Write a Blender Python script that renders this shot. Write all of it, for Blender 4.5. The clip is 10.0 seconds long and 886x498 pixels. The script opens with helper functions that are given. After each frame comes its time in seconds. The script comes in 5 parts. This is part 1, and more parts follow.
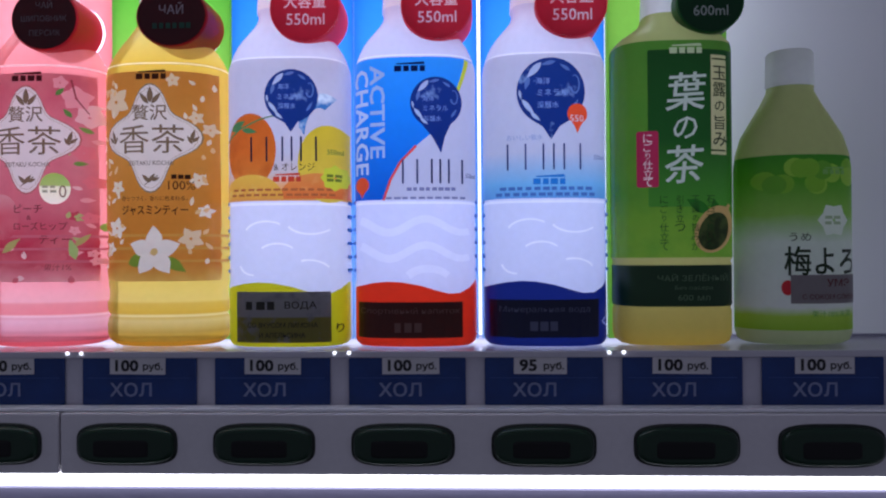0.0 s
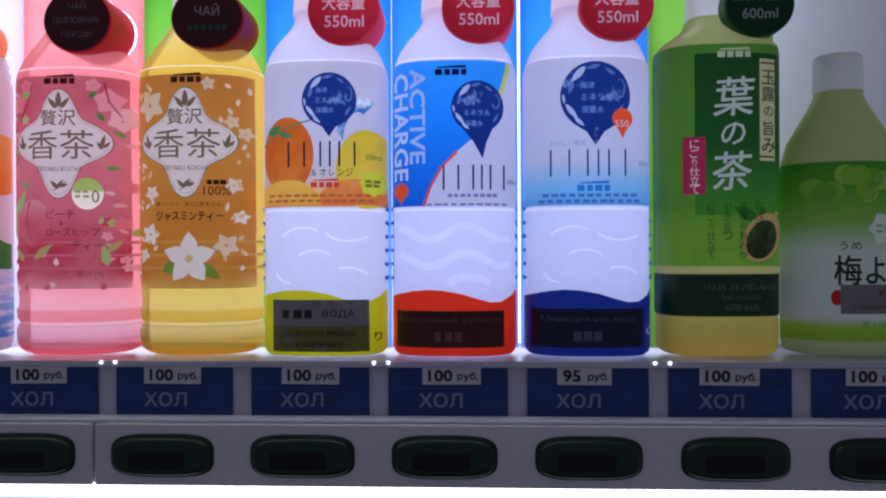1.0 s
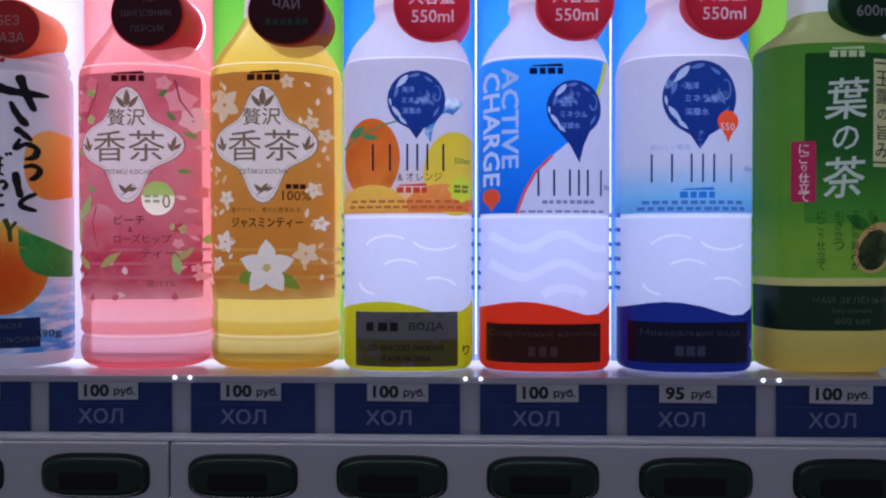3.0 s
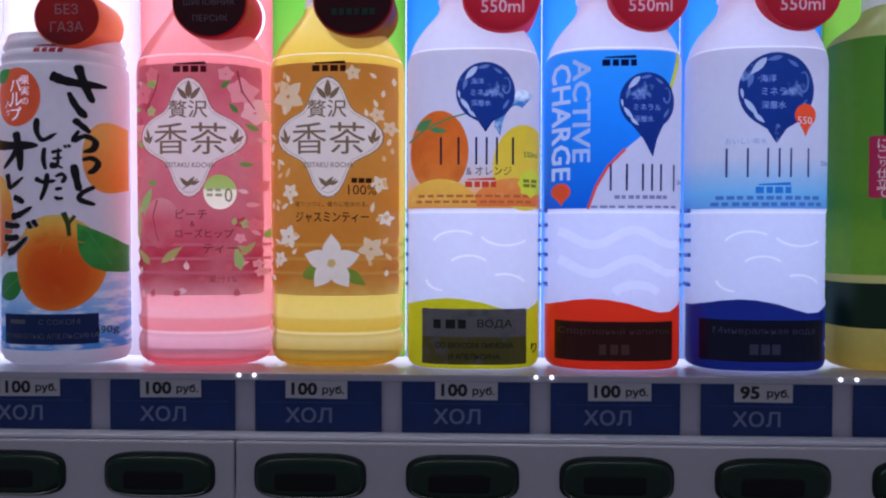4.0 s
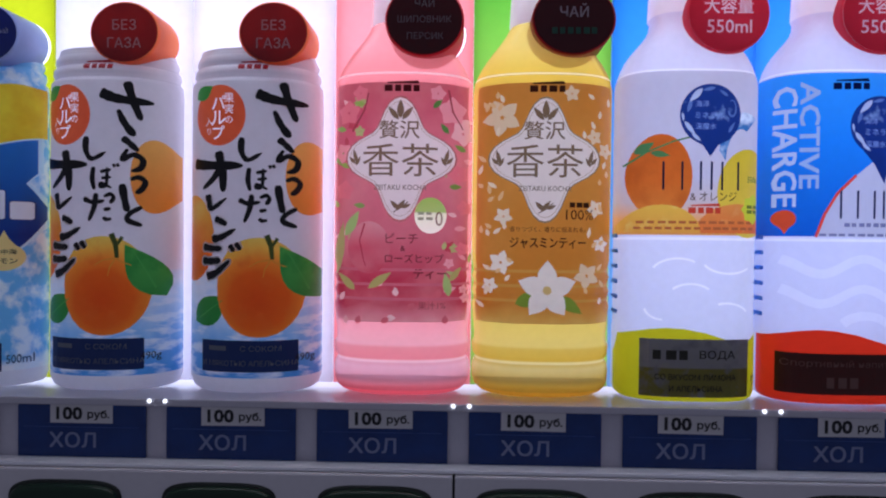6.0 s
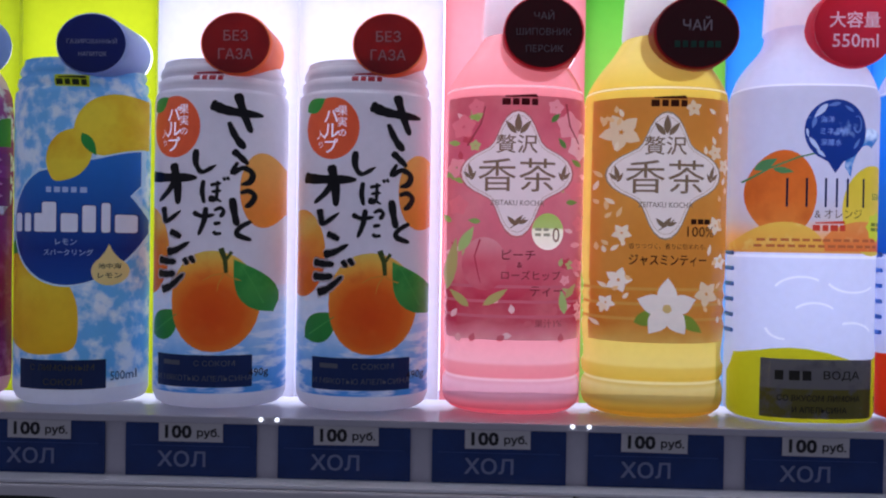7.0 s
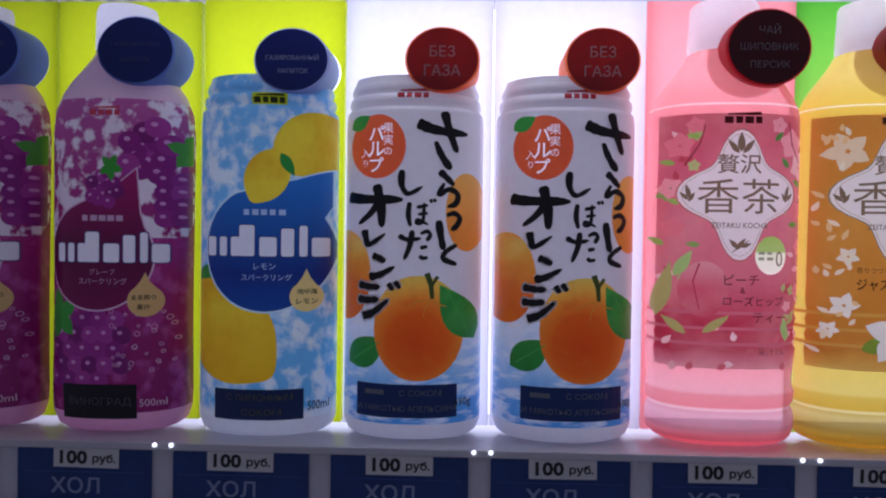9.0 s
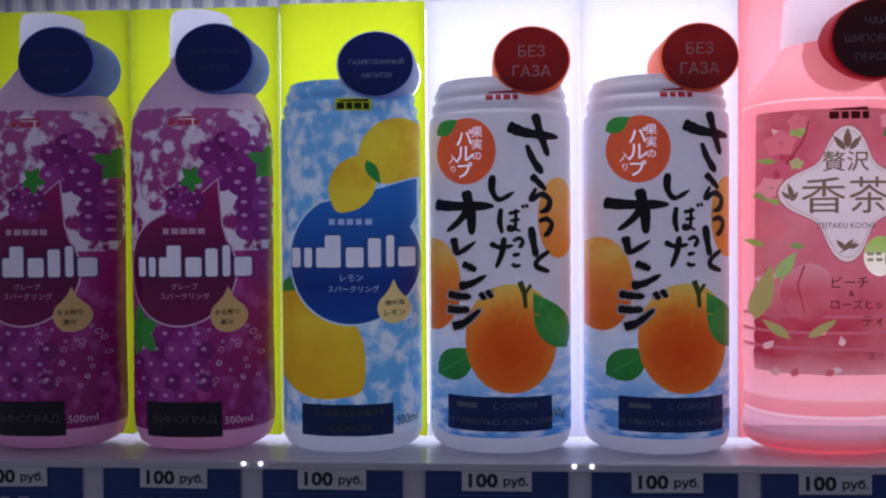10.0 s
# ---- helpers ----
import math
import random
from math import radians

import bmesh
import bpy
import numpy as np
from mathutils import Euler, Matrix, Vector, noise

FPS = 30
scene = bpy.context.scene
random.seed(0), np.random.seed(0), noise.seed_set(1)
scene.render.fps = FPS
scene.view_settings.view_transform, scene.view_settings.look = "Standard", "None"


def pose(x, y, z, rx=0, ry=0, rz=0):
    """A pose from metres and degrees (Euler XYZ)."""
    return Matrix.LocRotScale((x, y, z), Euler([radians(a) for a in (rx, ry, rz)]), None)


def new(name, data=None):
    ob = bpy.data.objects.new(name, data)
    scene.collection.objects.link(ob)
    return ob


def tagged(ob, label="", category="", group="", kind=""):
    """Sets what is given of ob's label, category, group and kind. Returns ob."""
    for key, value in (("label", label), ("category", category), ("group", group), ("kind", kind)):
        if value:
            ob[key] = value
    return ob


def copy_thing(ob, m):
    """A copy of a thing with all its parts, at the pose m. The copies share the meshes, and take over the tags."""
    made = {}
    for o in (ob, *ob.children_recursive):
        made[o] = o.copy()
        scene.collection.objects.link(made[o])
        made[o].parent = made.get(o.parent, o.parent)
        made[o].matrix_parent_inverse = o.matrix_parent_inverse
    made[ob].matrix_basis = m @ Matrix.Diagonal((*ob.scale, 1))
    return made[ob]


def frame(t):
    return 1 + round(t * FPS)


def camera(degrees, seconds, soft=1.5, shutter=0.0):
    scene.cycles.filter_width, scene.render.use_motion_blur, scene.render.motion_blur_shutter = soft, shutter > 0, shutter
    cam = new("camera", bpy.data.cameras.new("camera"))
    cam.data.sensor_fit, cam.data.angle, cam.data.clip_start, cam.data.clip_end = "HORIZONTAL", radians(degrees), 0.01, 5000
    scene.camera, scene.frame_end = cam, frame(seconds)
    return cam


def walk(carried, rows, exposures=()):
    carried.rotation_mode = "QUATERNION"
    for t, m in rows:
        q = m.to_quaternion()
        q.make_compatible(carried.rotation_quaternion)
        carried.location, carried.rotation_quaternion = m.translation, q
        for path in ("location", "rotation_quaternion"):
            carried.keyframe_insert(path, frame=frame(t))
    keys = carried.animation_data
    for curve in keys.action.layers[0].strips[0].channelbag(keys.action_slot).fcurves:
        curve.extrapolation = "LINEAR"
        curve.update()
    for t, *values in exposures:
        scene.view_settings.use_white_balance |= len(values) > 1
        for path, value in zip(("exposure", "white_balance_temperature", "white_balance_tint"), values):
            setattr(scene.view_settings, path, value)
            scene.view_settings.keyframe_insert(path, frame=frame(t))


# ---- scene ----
from mathutils.geometry import delaunay_2d_cdt

cam = camera(60.7, 10.0, soft=2.1)
# seconds, eye (metres), yaw, pitch, roll (degrees)
ROWS = [
    (0.0, 0.0085, -0.3967, 1.2506, 2.19, 0.40, -0.41),
    (0.5, -0.0013, -0.3933, 1.2547, 2.27, 0.09, -0.32),
    (1.0, -0.0122, -0.3889, 1.2563, 2.36, 0.18, -0.23),
    (1.5, -0.0237, -0.3842, 1.2599, 2.34, -0.02, -0.18),
    (2.0, -0.0397, -0.3789, 1.2622, 1.85, 0.01, -0.08),
    (2.5, -0.0510, -0.3736, 1.2647, 1.84, -0.19, -0.08),
    (4.0, -0.0971, -0.3623, 1.2686, 1.82, -1.31, 0.11),
    (4.5, -0.1199, -0.3597, 1.2702, 1.87, -1.19, 0.20),
    (5.0, -0.1493, -0.3574, 1.2736, 1.69, -1.26, 0.32),
    (6.5, -0.2290, -0.3494, 1.2804, 1.74, -0.78, 0.76),
    (7.0, -0.2573, -0.3467, 1.2837, 1.71, -0.74, 0.91),
    (7.5, -0.2808, -0.3441, 1.2872, 1.92, -0.84, 1.07),
    (8.0, -0.3078, -0.3420, 1.2895, 1.75, -0.78, 1.15),
    (8.5, -0.3315, -0.3395, 1.2903, 1.66, -0.58, 1.10),
    (9.0, -0.3536, -0.3347, 1.2942, 2.01, -0.90, 0.80),
    (9.5, -0.3722, -0.3305, 1.2932, 2.45, -0.55, 0.24),
    (10.0, -0.3894, -0.3248, 1.2982, 2.91, -1.04, -0.40),
]
walk(cam, [(t, pose(x, y, z, 90 + pitch, 0, yaw) @ pose(0, 0, 0, 0, 0, roll)) for t, x, y, z, yaw, pitch, roll in ROWS],
     exposures=[(0.0, 0.0, 6100, 8), (10.0, 0.0, 6100, 8)])

# ---- light ----
world = bpy.data.worlds.new("night")
world.use_nodes = True
scene.world = world
world.node_tree.nodes["Background"].inputs[0].default_value = (0.76, 0.75, 1.0, 1)
world.node_tree.nodes["Background"].inputs[1].default_value = 0.165
BACKLIGHT = 2.2
STRIP = 2.6
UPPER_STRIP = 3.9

SHELF = 1.2  # height of the display shelf's top, metres
MM = 0.001


# ---- materials ----
def rgb(text):
    """A colour from an sRGB hex text."""
    out = []
    for k in (0, 2, 4):
        c = int(text[k:k + 2], 16) / 255
        out.append(c / 12.92 if c < 0.04045 else ((c + 0.055) / 1.055) ** 2.4)
    return (*out, 1)


def stops(nodes, links, value, ramp):
    node = nodes.new("ShaderNodeValToRGB")
    links.new(value, node.inputs[0])
    els = node.color_ramp.elements
    while len(els) < len(ramp):
        els.new(0.5)
    for el, (p, c) in zip(els, ramp):
        el.position, el.color = p, rgb(c)
    return node.outputs[0]


def plastic(name, ramp, span=(0, 1), through_light=0.6, rough=0.3, mottle=None, grain=0.05, bump=0.0, axis=2, metal=0.0, wave=0.0, centre=None, clear=0.0, stretch=1.0):
    """A sheet of plastic, printed with a ramp of colours along one axis of the thing (millimetres), that lets part of the light through.
    mottle: (colour, scale, threshold, softness) for a cloudy second print."""
    m = bpy.data.materials.new(name)
    m.use_nodes = True
    first = rgb(ramp if isinstance(ramp, str) else ramp[0][1])
    m["tone"] = 0.3 * first[0] + 0.6 * first[1] + 0.1 * first[2]
    nodes, links = m.node_tree.nodes, m.node_tree.links
    nodes.clear()
    out = nodes.new("ShaderNodeOutputMaterial")
    coord = nodes.new("ShaderNodeTexCoord").outputs["Object"]
    if isinstance(ramp, str):
        ramp = [(0.0, ramp), (1.0, ramp)]
    sep = nodes.new("ShaderNodeSeparateXYZ")
    links.new(coord, sep.inputs[0])
    mapr = nodes.new("ShaderNodeMapRange")
    links.new(sep.outputs[axis], mapr.inputs[0])
    mapr.inputs[1].default_value, mapr.inputs[2].default_value = span[0] * MM, span[1] * MM
    value = mapr.outputs[0]
    if centre:
        # the ramp runs outwards from a printed fruit's middle
        gap = nodes.new("ShaderNodeVectorMath")
        gap.operation = "SUBTRACT"
        links.new(coord, gap.inputs[0])
        gap.inputs[1].default_value = (centre[0] * MM, 0, centre[1] * MM)
        flat_gap = nodes.new("ShaderNodeVectorMath")
        flat_gap.operation = "MULTIPLY"
        links.new(gap.outputs[0], flat_gap.inputs[0])
        flat_gap.inputs[1].default_value = (1, 0, 1)
        far = nodes.new("ShaderNodeVectorMath")
        far.operation = "LENGTH"
        links.new(flat_gap.outputs[0], far.inputs[0])
        links.new(far.outputs["Value"], mapr.inputs[0])
    if wave:
        wob = nodes.new("ShaderNodeTexNoise")
        wob.inputs["Scale"].default_value = 90
        links.new(coord, wob.inputs["Vector"])
        add = nodes.new("ShaderNodeMath")
        add.operation = "MULTIPLY_ADD"
        links.new(wob.outputs[0], add.inputs[0])
        add.inputs[1].default_value = wave
        links.new(value, add.inputs[2])
        sub = nodes.new("ShaderNodeMath")
        sub.operation = "SUBTRACT"
        links.new(add.outputs[0], sub.inputs[0])
        sub.inputs[1].default_value = wave / 2
        value = sub.outputs[0]
    colour = stops(nodes, links, value, ramp)
    if mottle:
        second, scale, edge, soft = mottle
        tex = nodes.new("ShaderNodeTexNoise")
        tex.inputs["Scale"].default_value, tex.inputs["Detail"].default_value = scale, 5
        drawn = nodes.new("ShaderNodeVectorMath")
        drawn.operation = "MULTIPLY"
        links.new(coord, drawn.inputs[0])
        drawn.inputs[1].default_value = (1, 1, stretch)
        links.new(drawn.outputs[0], tex.inputs["Vector"])
        mask = nodes.new("ShaderNodeMapRange")
        links.new(tex.outputs[0], mask.inputs[0])
        mask.inputs[1].default_value, mask.inputs[2].default_value = edge - soft, edge + soft
        mix = nodes.new("ShaderNodeMix")
        mix.data_type = "RGBA"
        links.new(mask.outputs[0], mix.inputs[0])
        links.new(colour, mix.inputs[6])
        mix.inputs[7].default_value = rgb(second)
        colour = mix.outputs[2]
    # fine unevenness of the print and the sheet
    fine = nodes.new("ShaderNodeTexNoise")
    fine.inputs["Scale"].default_value, fine.inputs["Detail"].default_value = 260, 3
    links.new(coord, fine.inputs["Vector"])
    tone = nodes.new("ShaderNodeMapRange")
    links.new(fine.outputs[0], tone.inputs[0])
    tone.inputs[3].default_value, tone.inputs[4].default_value = 1 - grain, 1 + grain
    vary = nodes.new("ShaderNodeVectorMath")
    vary.operation = "SCALE"
    links.new(colour, vary.inputs[0])
    links.new(tone.outputs[0], vary.inputs["Scale"])
    colour = vary.outputs[0]
    body = nodes.new("ShaderNodeBsdfPrincipled")
    links.new(colour, body.inputs["Base Color"])
    body.inputs["Roughness"].default_value, body.inputs["Metallic"].default_value = rough, metal
    body.inputs["Specular IOR Level"].default_value = 0.4
    if bump:
        b = nodes.new("ShaderNodeBump")
        b.inputs["Strength"].default_value, b.inputs["Distance"].default_value = bump, 0.001
        n2 = nodes.new("ShaderNodeTexNoise")
        n2.inputs["Scale"].default_value = 60
        links.new(coord, n2.inputs["Vector"])
        links.new(n2.outputs[0], b.inputs["Height"])
        links.new(b.outputs[0], body.inputs["Normal"])
    shader = body.outputs[0]
    if through_light:
        glow = nodes.new("ShaderNodeBsdfTranslucent")
        links.new(colour, glow.inputs[0])
        mixer = nodes.new("ShaderNodeMixShader")
        mixer.inputs[0].default_value = through_light
        links.new(shader, mixer.inputs[1])
        links.new(glow.outputs[0], mixer.inputs[2])
        shader = mixer.outputs[0]
    if clear:
        pane = nodes.new("ShaderNodeBsdfTransparent")
        links.new(colour, pane.inputs[0])
        mixer = nodes.new("ShaderNodeMixShader")
        mixer.inputs[0].default_value = clear
        links.new(shader, mixer.inputs[1])
        links.new(pane.outputs[0], mixer.inputs[2])
        shader = mixer.outputs[0]
    links.new(shader, out.inputs[0])
    return m


def dense(name, *ramp, **more):
    """A thicker print that lets less light through."""
    return plastic(name, *ramp, through_light=0.135, **more)


MATS = {}


def ink(colour, through_light=0.6, rough=0.35):
    """A plain printed colour, made once."""
    key = (colour, through_light, rough)
    if key not in MATS:
        MATS[key] = plastic("ink_" + colour, colour, through_light=through_light, rough=rough)
    return MATS[key]


def glowing(name, colour, strength):
    m = bpy.data.materials.new(name)
    m.use_nodes = True
    bsdf = m.node_tree.nodes["Principled BSDF"]
    bsdf.inputs["Base Color"].default_value = (0.8, 0.8, 0.8, 1)
    bsdf.inputs["Emission Color"].default_value = colour
    bsdf.inputs["Emission Strength"].default_value = strength
    return m


def share_along(nodes, links, value, fall):
    """A curve through (place in metres, share of the strength)."""
    curve = nodes.new("ShaderNodeFloatCurve")
    a, b = fall[0][0], fall[-1][0]
    mapr = nodes.new("ShaderNodeMapRange")
    mapr.inputs[1].default_value, mapr.inputs[2].default_value = a, b
    links.new(value, mapr.inputs[0])
    links.new(mapr.outputs[0], curve.inputs["Value"])
    pts = curve.mapping.curves[0].points
    while len(pts) < len(fall):
        pts.new(0.5, 0.5)
    for p, (x, y) in zip(pts, fall):
        p.location = ((x - a) / (b - a), y)
    curve.mapping.update()
    return curve.outputs[0]


def light_panel(name, colour, strength, fall, rise):
    """A lit diffuser whose emission weakens towards its ends and below its top. fall, rise: (x or z in metres, share of
    the strength).
    """
    m = glowing(name, colour, strength)
    nodes, links = m.node_tree.nodes, m.node_tree.links
    sep = nodes.new("ShaderNodeSeparateXYZ")
    links.new(nodes.new("ShaderNodeTexCoord").outputs["Object"], sep.inputs[0])
    mul = nodes.new("ShaderNodeMath")
    mul.operation = "MULTIPLY"
    links.new(share_along(nodes, links, sep.outputs[0], fall), mul.inputs[0])
    links.new(share_along(nodes, links, sep.outputs[2], rise), mul.inputs[1])
    full = nodes.new("ShaderNodeMath")
    full.operation = "MULTIPLY"
    full.inputs[1].default_value = strength
    links.new(mul.outputs[0], full.inputs[0])
    links.new(full.outputs[0], nodes["Principled BSDF"].inputs["Emission Strength"])
    return m


WHITE_SHEET = plastic("white_sheet", "f4f2f6", through_light=0.65, rough=0.3)
GREY_PLASTIC = plastic("grey_plastic", "d8d4d8", through_light=0, rough=0.42, grain=0.06, bump=0.06)
SHELF_PLASTIC = plastic("shelf_plastic", "cfccd6", through_light=0.15, rough=0.16, grain=0.04)
RAIL_PLASTIC = plastic("rail_plastic", "c2bfca", through_light=0, rough=0.3, grain=0.06)
DARK_GAP = plastic("dark_gap", "17161a", through_light=0, rough=0.6)


# ---- mesh helpers ----
class Art:
    """Art for a moulded wall: flat polygons, or a band between two heights."""

    def __init__(self, form, polygons=None, band=None, caps=False, layer=0):
        self.form, self.polygons, self.band, self.caps, self.layer = form, polygons, band, caps, layer


FORMS = []


def part(name, bm, material, parent, label="", smooth=False):
    me = bpy.data.meshes.new(name)
    me.materials.append(material)
    ob = new(name, me)
    ob.parent = parent
    if isinstance(bm, Art):
        onto = parent is not None and parent.name.startswith("sticker")
        writing = name in ("lettering", "brush_lettering", "numeral", "small_writing", "maker_mark", "mark_bar")
        if name == "sticker" or onto or (writing and material.get("tone", 1.0) < 0.1):
            bm = bm.form.laid(bm.polygons, bm.layer)
        else:
            bm.form.jobs.append((bm.layer, len(bm.form.jobs), ob, bm))
            return tagged(ob, label, kind="stuff" if name in ("small_writing", "bubble_print") else "")
    bm.to_mesh(me)
    bm.free()
    if smooth:
        me.polygons.foreach_set("use_smooth", [True] * len(me.polygons))
    return tagged(ob, label, kind="stuff" if name in ("small_writing", "bubble_print") else "")


def thing(name, x, y, z, label, category, group="", kind=""):
    ob = new(name)
    ob.matrix_world = pose(x, y, z)
    ob.empty_display_size = 0.01
    return tagged(ob, label, category, group, kind)


def box_mesh(x0, x1, y0, y1, z0, z1, bevel=0.0, segments=2):
    bm = bmesh.new()
    bmesh.ops.create_cube(bm, size=1)
    for v in bm.verts:
        v.co = ((x0 + x1) / 2 + v.co.x * (x1 - x0), (y0 + y1) / 2 + v.co.y * (y1 - y0), (z0 + z1) / 2 + v.co.z * (z1 - z0))
    if bevel:
        bmesh.ops.bevel(bm, geom=list(bm.edges), offset=bevel, segments=segments, affect="EDGES", profile=0.5)
    return bm


# flat shapes, in millimetres: lists of polygons of (u, v)
def ellipse(cu, cv, ru, rv, turn=0.0, n=32, power=2.0):
    c, s = math.cos(radians(turn)), math.sin(radians(turn))
    pts = []
    for k in range(n):
        a = 2 * math.pi * k / n
        x = ru * math.copysign(abs(math.cos(a)) ** (2 / power), math.cos(a))
        y = rv * math.copysign(abs(math.sin(a)) ** (2 / power), math.sin(a))
        pts.append((cu + c * x - s * y, cv + s * x + c * y))
    return [pts]


def rect(u0, v0, u1, v1, r=0.0):
    u0, u1, v0, v1 = min(u0, u1), max(u0, u1), min(v0, v1), max(v0, v1)
    if not r:
        return [[(u0, v0), (u1, v0), (u1, v1), (u0, v1)]]
    pts = []
    for cu, cv, a0 in ((u1 - r, v1 - r, 0), (u0 + r, v1 - r, 90), (u0 + r, v0 + r, 180), (u1 - r, v0 + r, 270)):
        pts += [(cu + r * math.cos(radians(a0 + d)), cv + r * math.sin(radians(a0 + d))) for d in (0, 30, 60, 90)]
    return [pts]


def stroke(points, width, taper=1.0):
    """A band along a line of points; taper: the end's width over the start's."""
    left, right = [], []
    for k, (u, v) in enumerate(points):
        a, b = points[max(0, k - 1)], points[min(len(points) - 1, k + 1)]
        du, dv = b[0] - a[0], b[1] - a[1]
        ln = math.hypot(du, dv) or 1
        w = width / 2 * (1 + (taper - 1) * k / (len(points) - 1))
        left.append((u - dv / ln * w, v + du / ln * w))
        right.append((u + dv / ln * w, v - du / ln * w))
    return [[left[k], right[k], right[k + 1], left[k + 1]] for k in range(len(points) - 1)]


def brush_stroke(points, width, taper=1.0):
    """A brush stroke: smoothly bent, swelling after its start and running out."""
    n = len(points)
    fine = []
    for k in range(n - 1):
        p0, p1, p2, p3 = points[max(0, k - 1)], points[k], points[k + 1], points[min(n - 1, k + 2)]
        for t in (0.0, 0.2, 0.4, 0.6, 0.8):
            fine.append(tuple(0.5 * (2 * b + (c - a) * t + (2 * a - 5 * b + 4 * c - d) * t * t + (3 * b - a - 3 * c + d) * t ** 3) for a, b, c, d in zip(p0, p1, p2, p3)))
    fine.append(points[-1])
    left, right = [], []
    m = len(fine)
    for k, (u, v) in enumerate(fine):
        a, b = fine[max(0, k - 1)], fine[min(m - 1, k + 1)]
        du, dv = b[0] - a[0], b[1] - a[1]
        ln = math.hypot(du, dv) or 1
        t = k / (m - 1)
        w = width / 2 * (1 + (taper - 1) * t) * min(1.0, 0.55 + 4 * t, 0.35 + 5 * (1 - t)) * (1 + 0.10 * math.sin(9 * t + u))
        left.append((u - dv / ln * w, v + du / ln * w))
        right.append((u + dv / ln * w, v - du / ln * w))
    return [[left[k], right[k], right[k + 1], left[k + 1]] for k in range(m - 1)]


def arc(cu, cv, ru, rv, a0, a1, n=14):
    return [(cu + ru * math.cos(radians(a0 + (a1 - a0) * k / n)), cv + rv * math.sin(radians(a0 + (a1 - a0) * k / n))) for k in range(n + 1)]


def leaf(cu, cv, length, width, turn):
    """A pointed leaf about its middle."""
    c, s = math.cos(radians(turn)), math.sin(radians(turn))
    pts = []
    for side in (1, -1):
        for k in range(9):
            t = k / 8 if side == 1 else 1 - k / 8
            if side == -1 and k in (0, 8):
                continue
            x, y = (t - 0.5) * length, side * width / 2 * math.sin(math.pi * t ** 0.8)
            pts.append((cu + c * x - s * y, cv + s * x + c * y))
    return [pts]


def flower(cu, cv, r, petals=5, turn=0.0, slim=0.42):
    out = []
    for k in range(petals):
        a = turn + 360 * k / petals
        out += leaf(cu + r * 0.55 * math.cos(radians(a)), cv + r * 0.55 * math.sin(radians(a)), r * 0.95, r * 2 * slim, a)
    return out


def drop(cu, cv, r, tip, up=False, n=28, lean=0.0):
    """A balloon or drop: a circle of radius r that runs out into a point at distance tip; lean: the point's shift sideways."""
    pts = []
    for k in range(n + 1):
        a = radians(-55 + 290 * k / n)
        pts.append((cu + r * math.cos(a), cv + r * math.sin(a)))
    pts += [(cu - r * 0.25 + lean * 0.5, cv - r * 0.55 - (tip - r * 0.55) * 0.55), (cu + lean, cv - tip), (cu + r * 0.25 + lean * 0.5, cv - r * 0.55 - (tip - r * 0.55) * 0.55)]
    if up:
        pts = [(u, 2 * cv - v) for u, v in pts]
    return [pts]


LETTERS = {}


def lettering(body, cu, cv, height, weight=0.0, turn=0.0, shear=0.0, stretch=1.0, width=None):
    """Letters of the built-in font about a middle, their height in millimetres, as triangles."""
    weight = weight if weight > 0.011 else 0.0
    key = (body, shear, weight)
    if key not in LETTERS:
        cu_data = bpy.data.curves.new("letters", "FONT")
        cu_data.body, cu_data.size, cu_data.shear = body, 1.0, shear
        cu_data.resolution_u = 2
        ob = bpy.data.objects.new("letters", cu_data)
        me = ob.to_mesh()
        vs, tris = [(v.co.x, v.co.y) for v in me.vertices], [list(p.vertices) for p in me.polygons]
        ob.to_mesh_clear()
        bpy.data.objects.remove(ob)
        bpy.data.curves.remove(cu_data)
        if weight and vs:
            # bold: the letter stamped four times a little apart, joined into one outline
            fat, many, faces = weight * 0.6, [], []
            for du, dv in ((fat, fat), (-fat, fat), (fat, -fat), (-fat, -fat)):
                for t in tris:
                    p = [Vector((vs[i][0] + du, vs[i][1] + dv)) for i in t]
                    area = (p[1] - p[0]).cross(p[2] - p[0])
                    if abs(area) > 1e-8:
                        faces.append(list(range(len(many), len(many) + 3)))
                        many += p if area > 0 else p[::-1]
            got = delaunay_2d_cdt(many, [], faces, 1, 1e-6, True)
            vs = [(v.x, v.y) for v in got[0]]
            tris = [f for f, ids in zip(got[2], got[5]) if ids]
        LETTERS[key] = (vs, tris)
    vs, tris = LETTERS[key]
    if not vs:
        return []
    a, b = min(v[0] for v in vs), max(v[0] for v in vs)
    lo, hi = min(v[1] for v in vs), max(v[1] for v in vs)
    k = height / (hi - lo)
    kx = k * stretch if width is None else width / (b - a)
    c, s = math.cos(radians(turn)), math.sin(radians(turn))
    pts = []
    for x, y in vs:
        x, y = (x - (a + b) / 2) * kx, (y - (lo + hi) / 2) * k
        pts.append((cu + c * x - s * y, cv + s * x + c * y))
    return [[pts[i] for i in t] for t in tris]


def column(body, cu, top, size, step, weight=0.0, shear=0.0):
    """Letters written from top to bottom."""
    out = []
    for k, ch in enumerate(body):
        out += lettering(ch, cu, top - step * (k + 0.5), size * (0.72 if ch in "のっりうめ" else 1.0), weight, shear=shear)
    return out


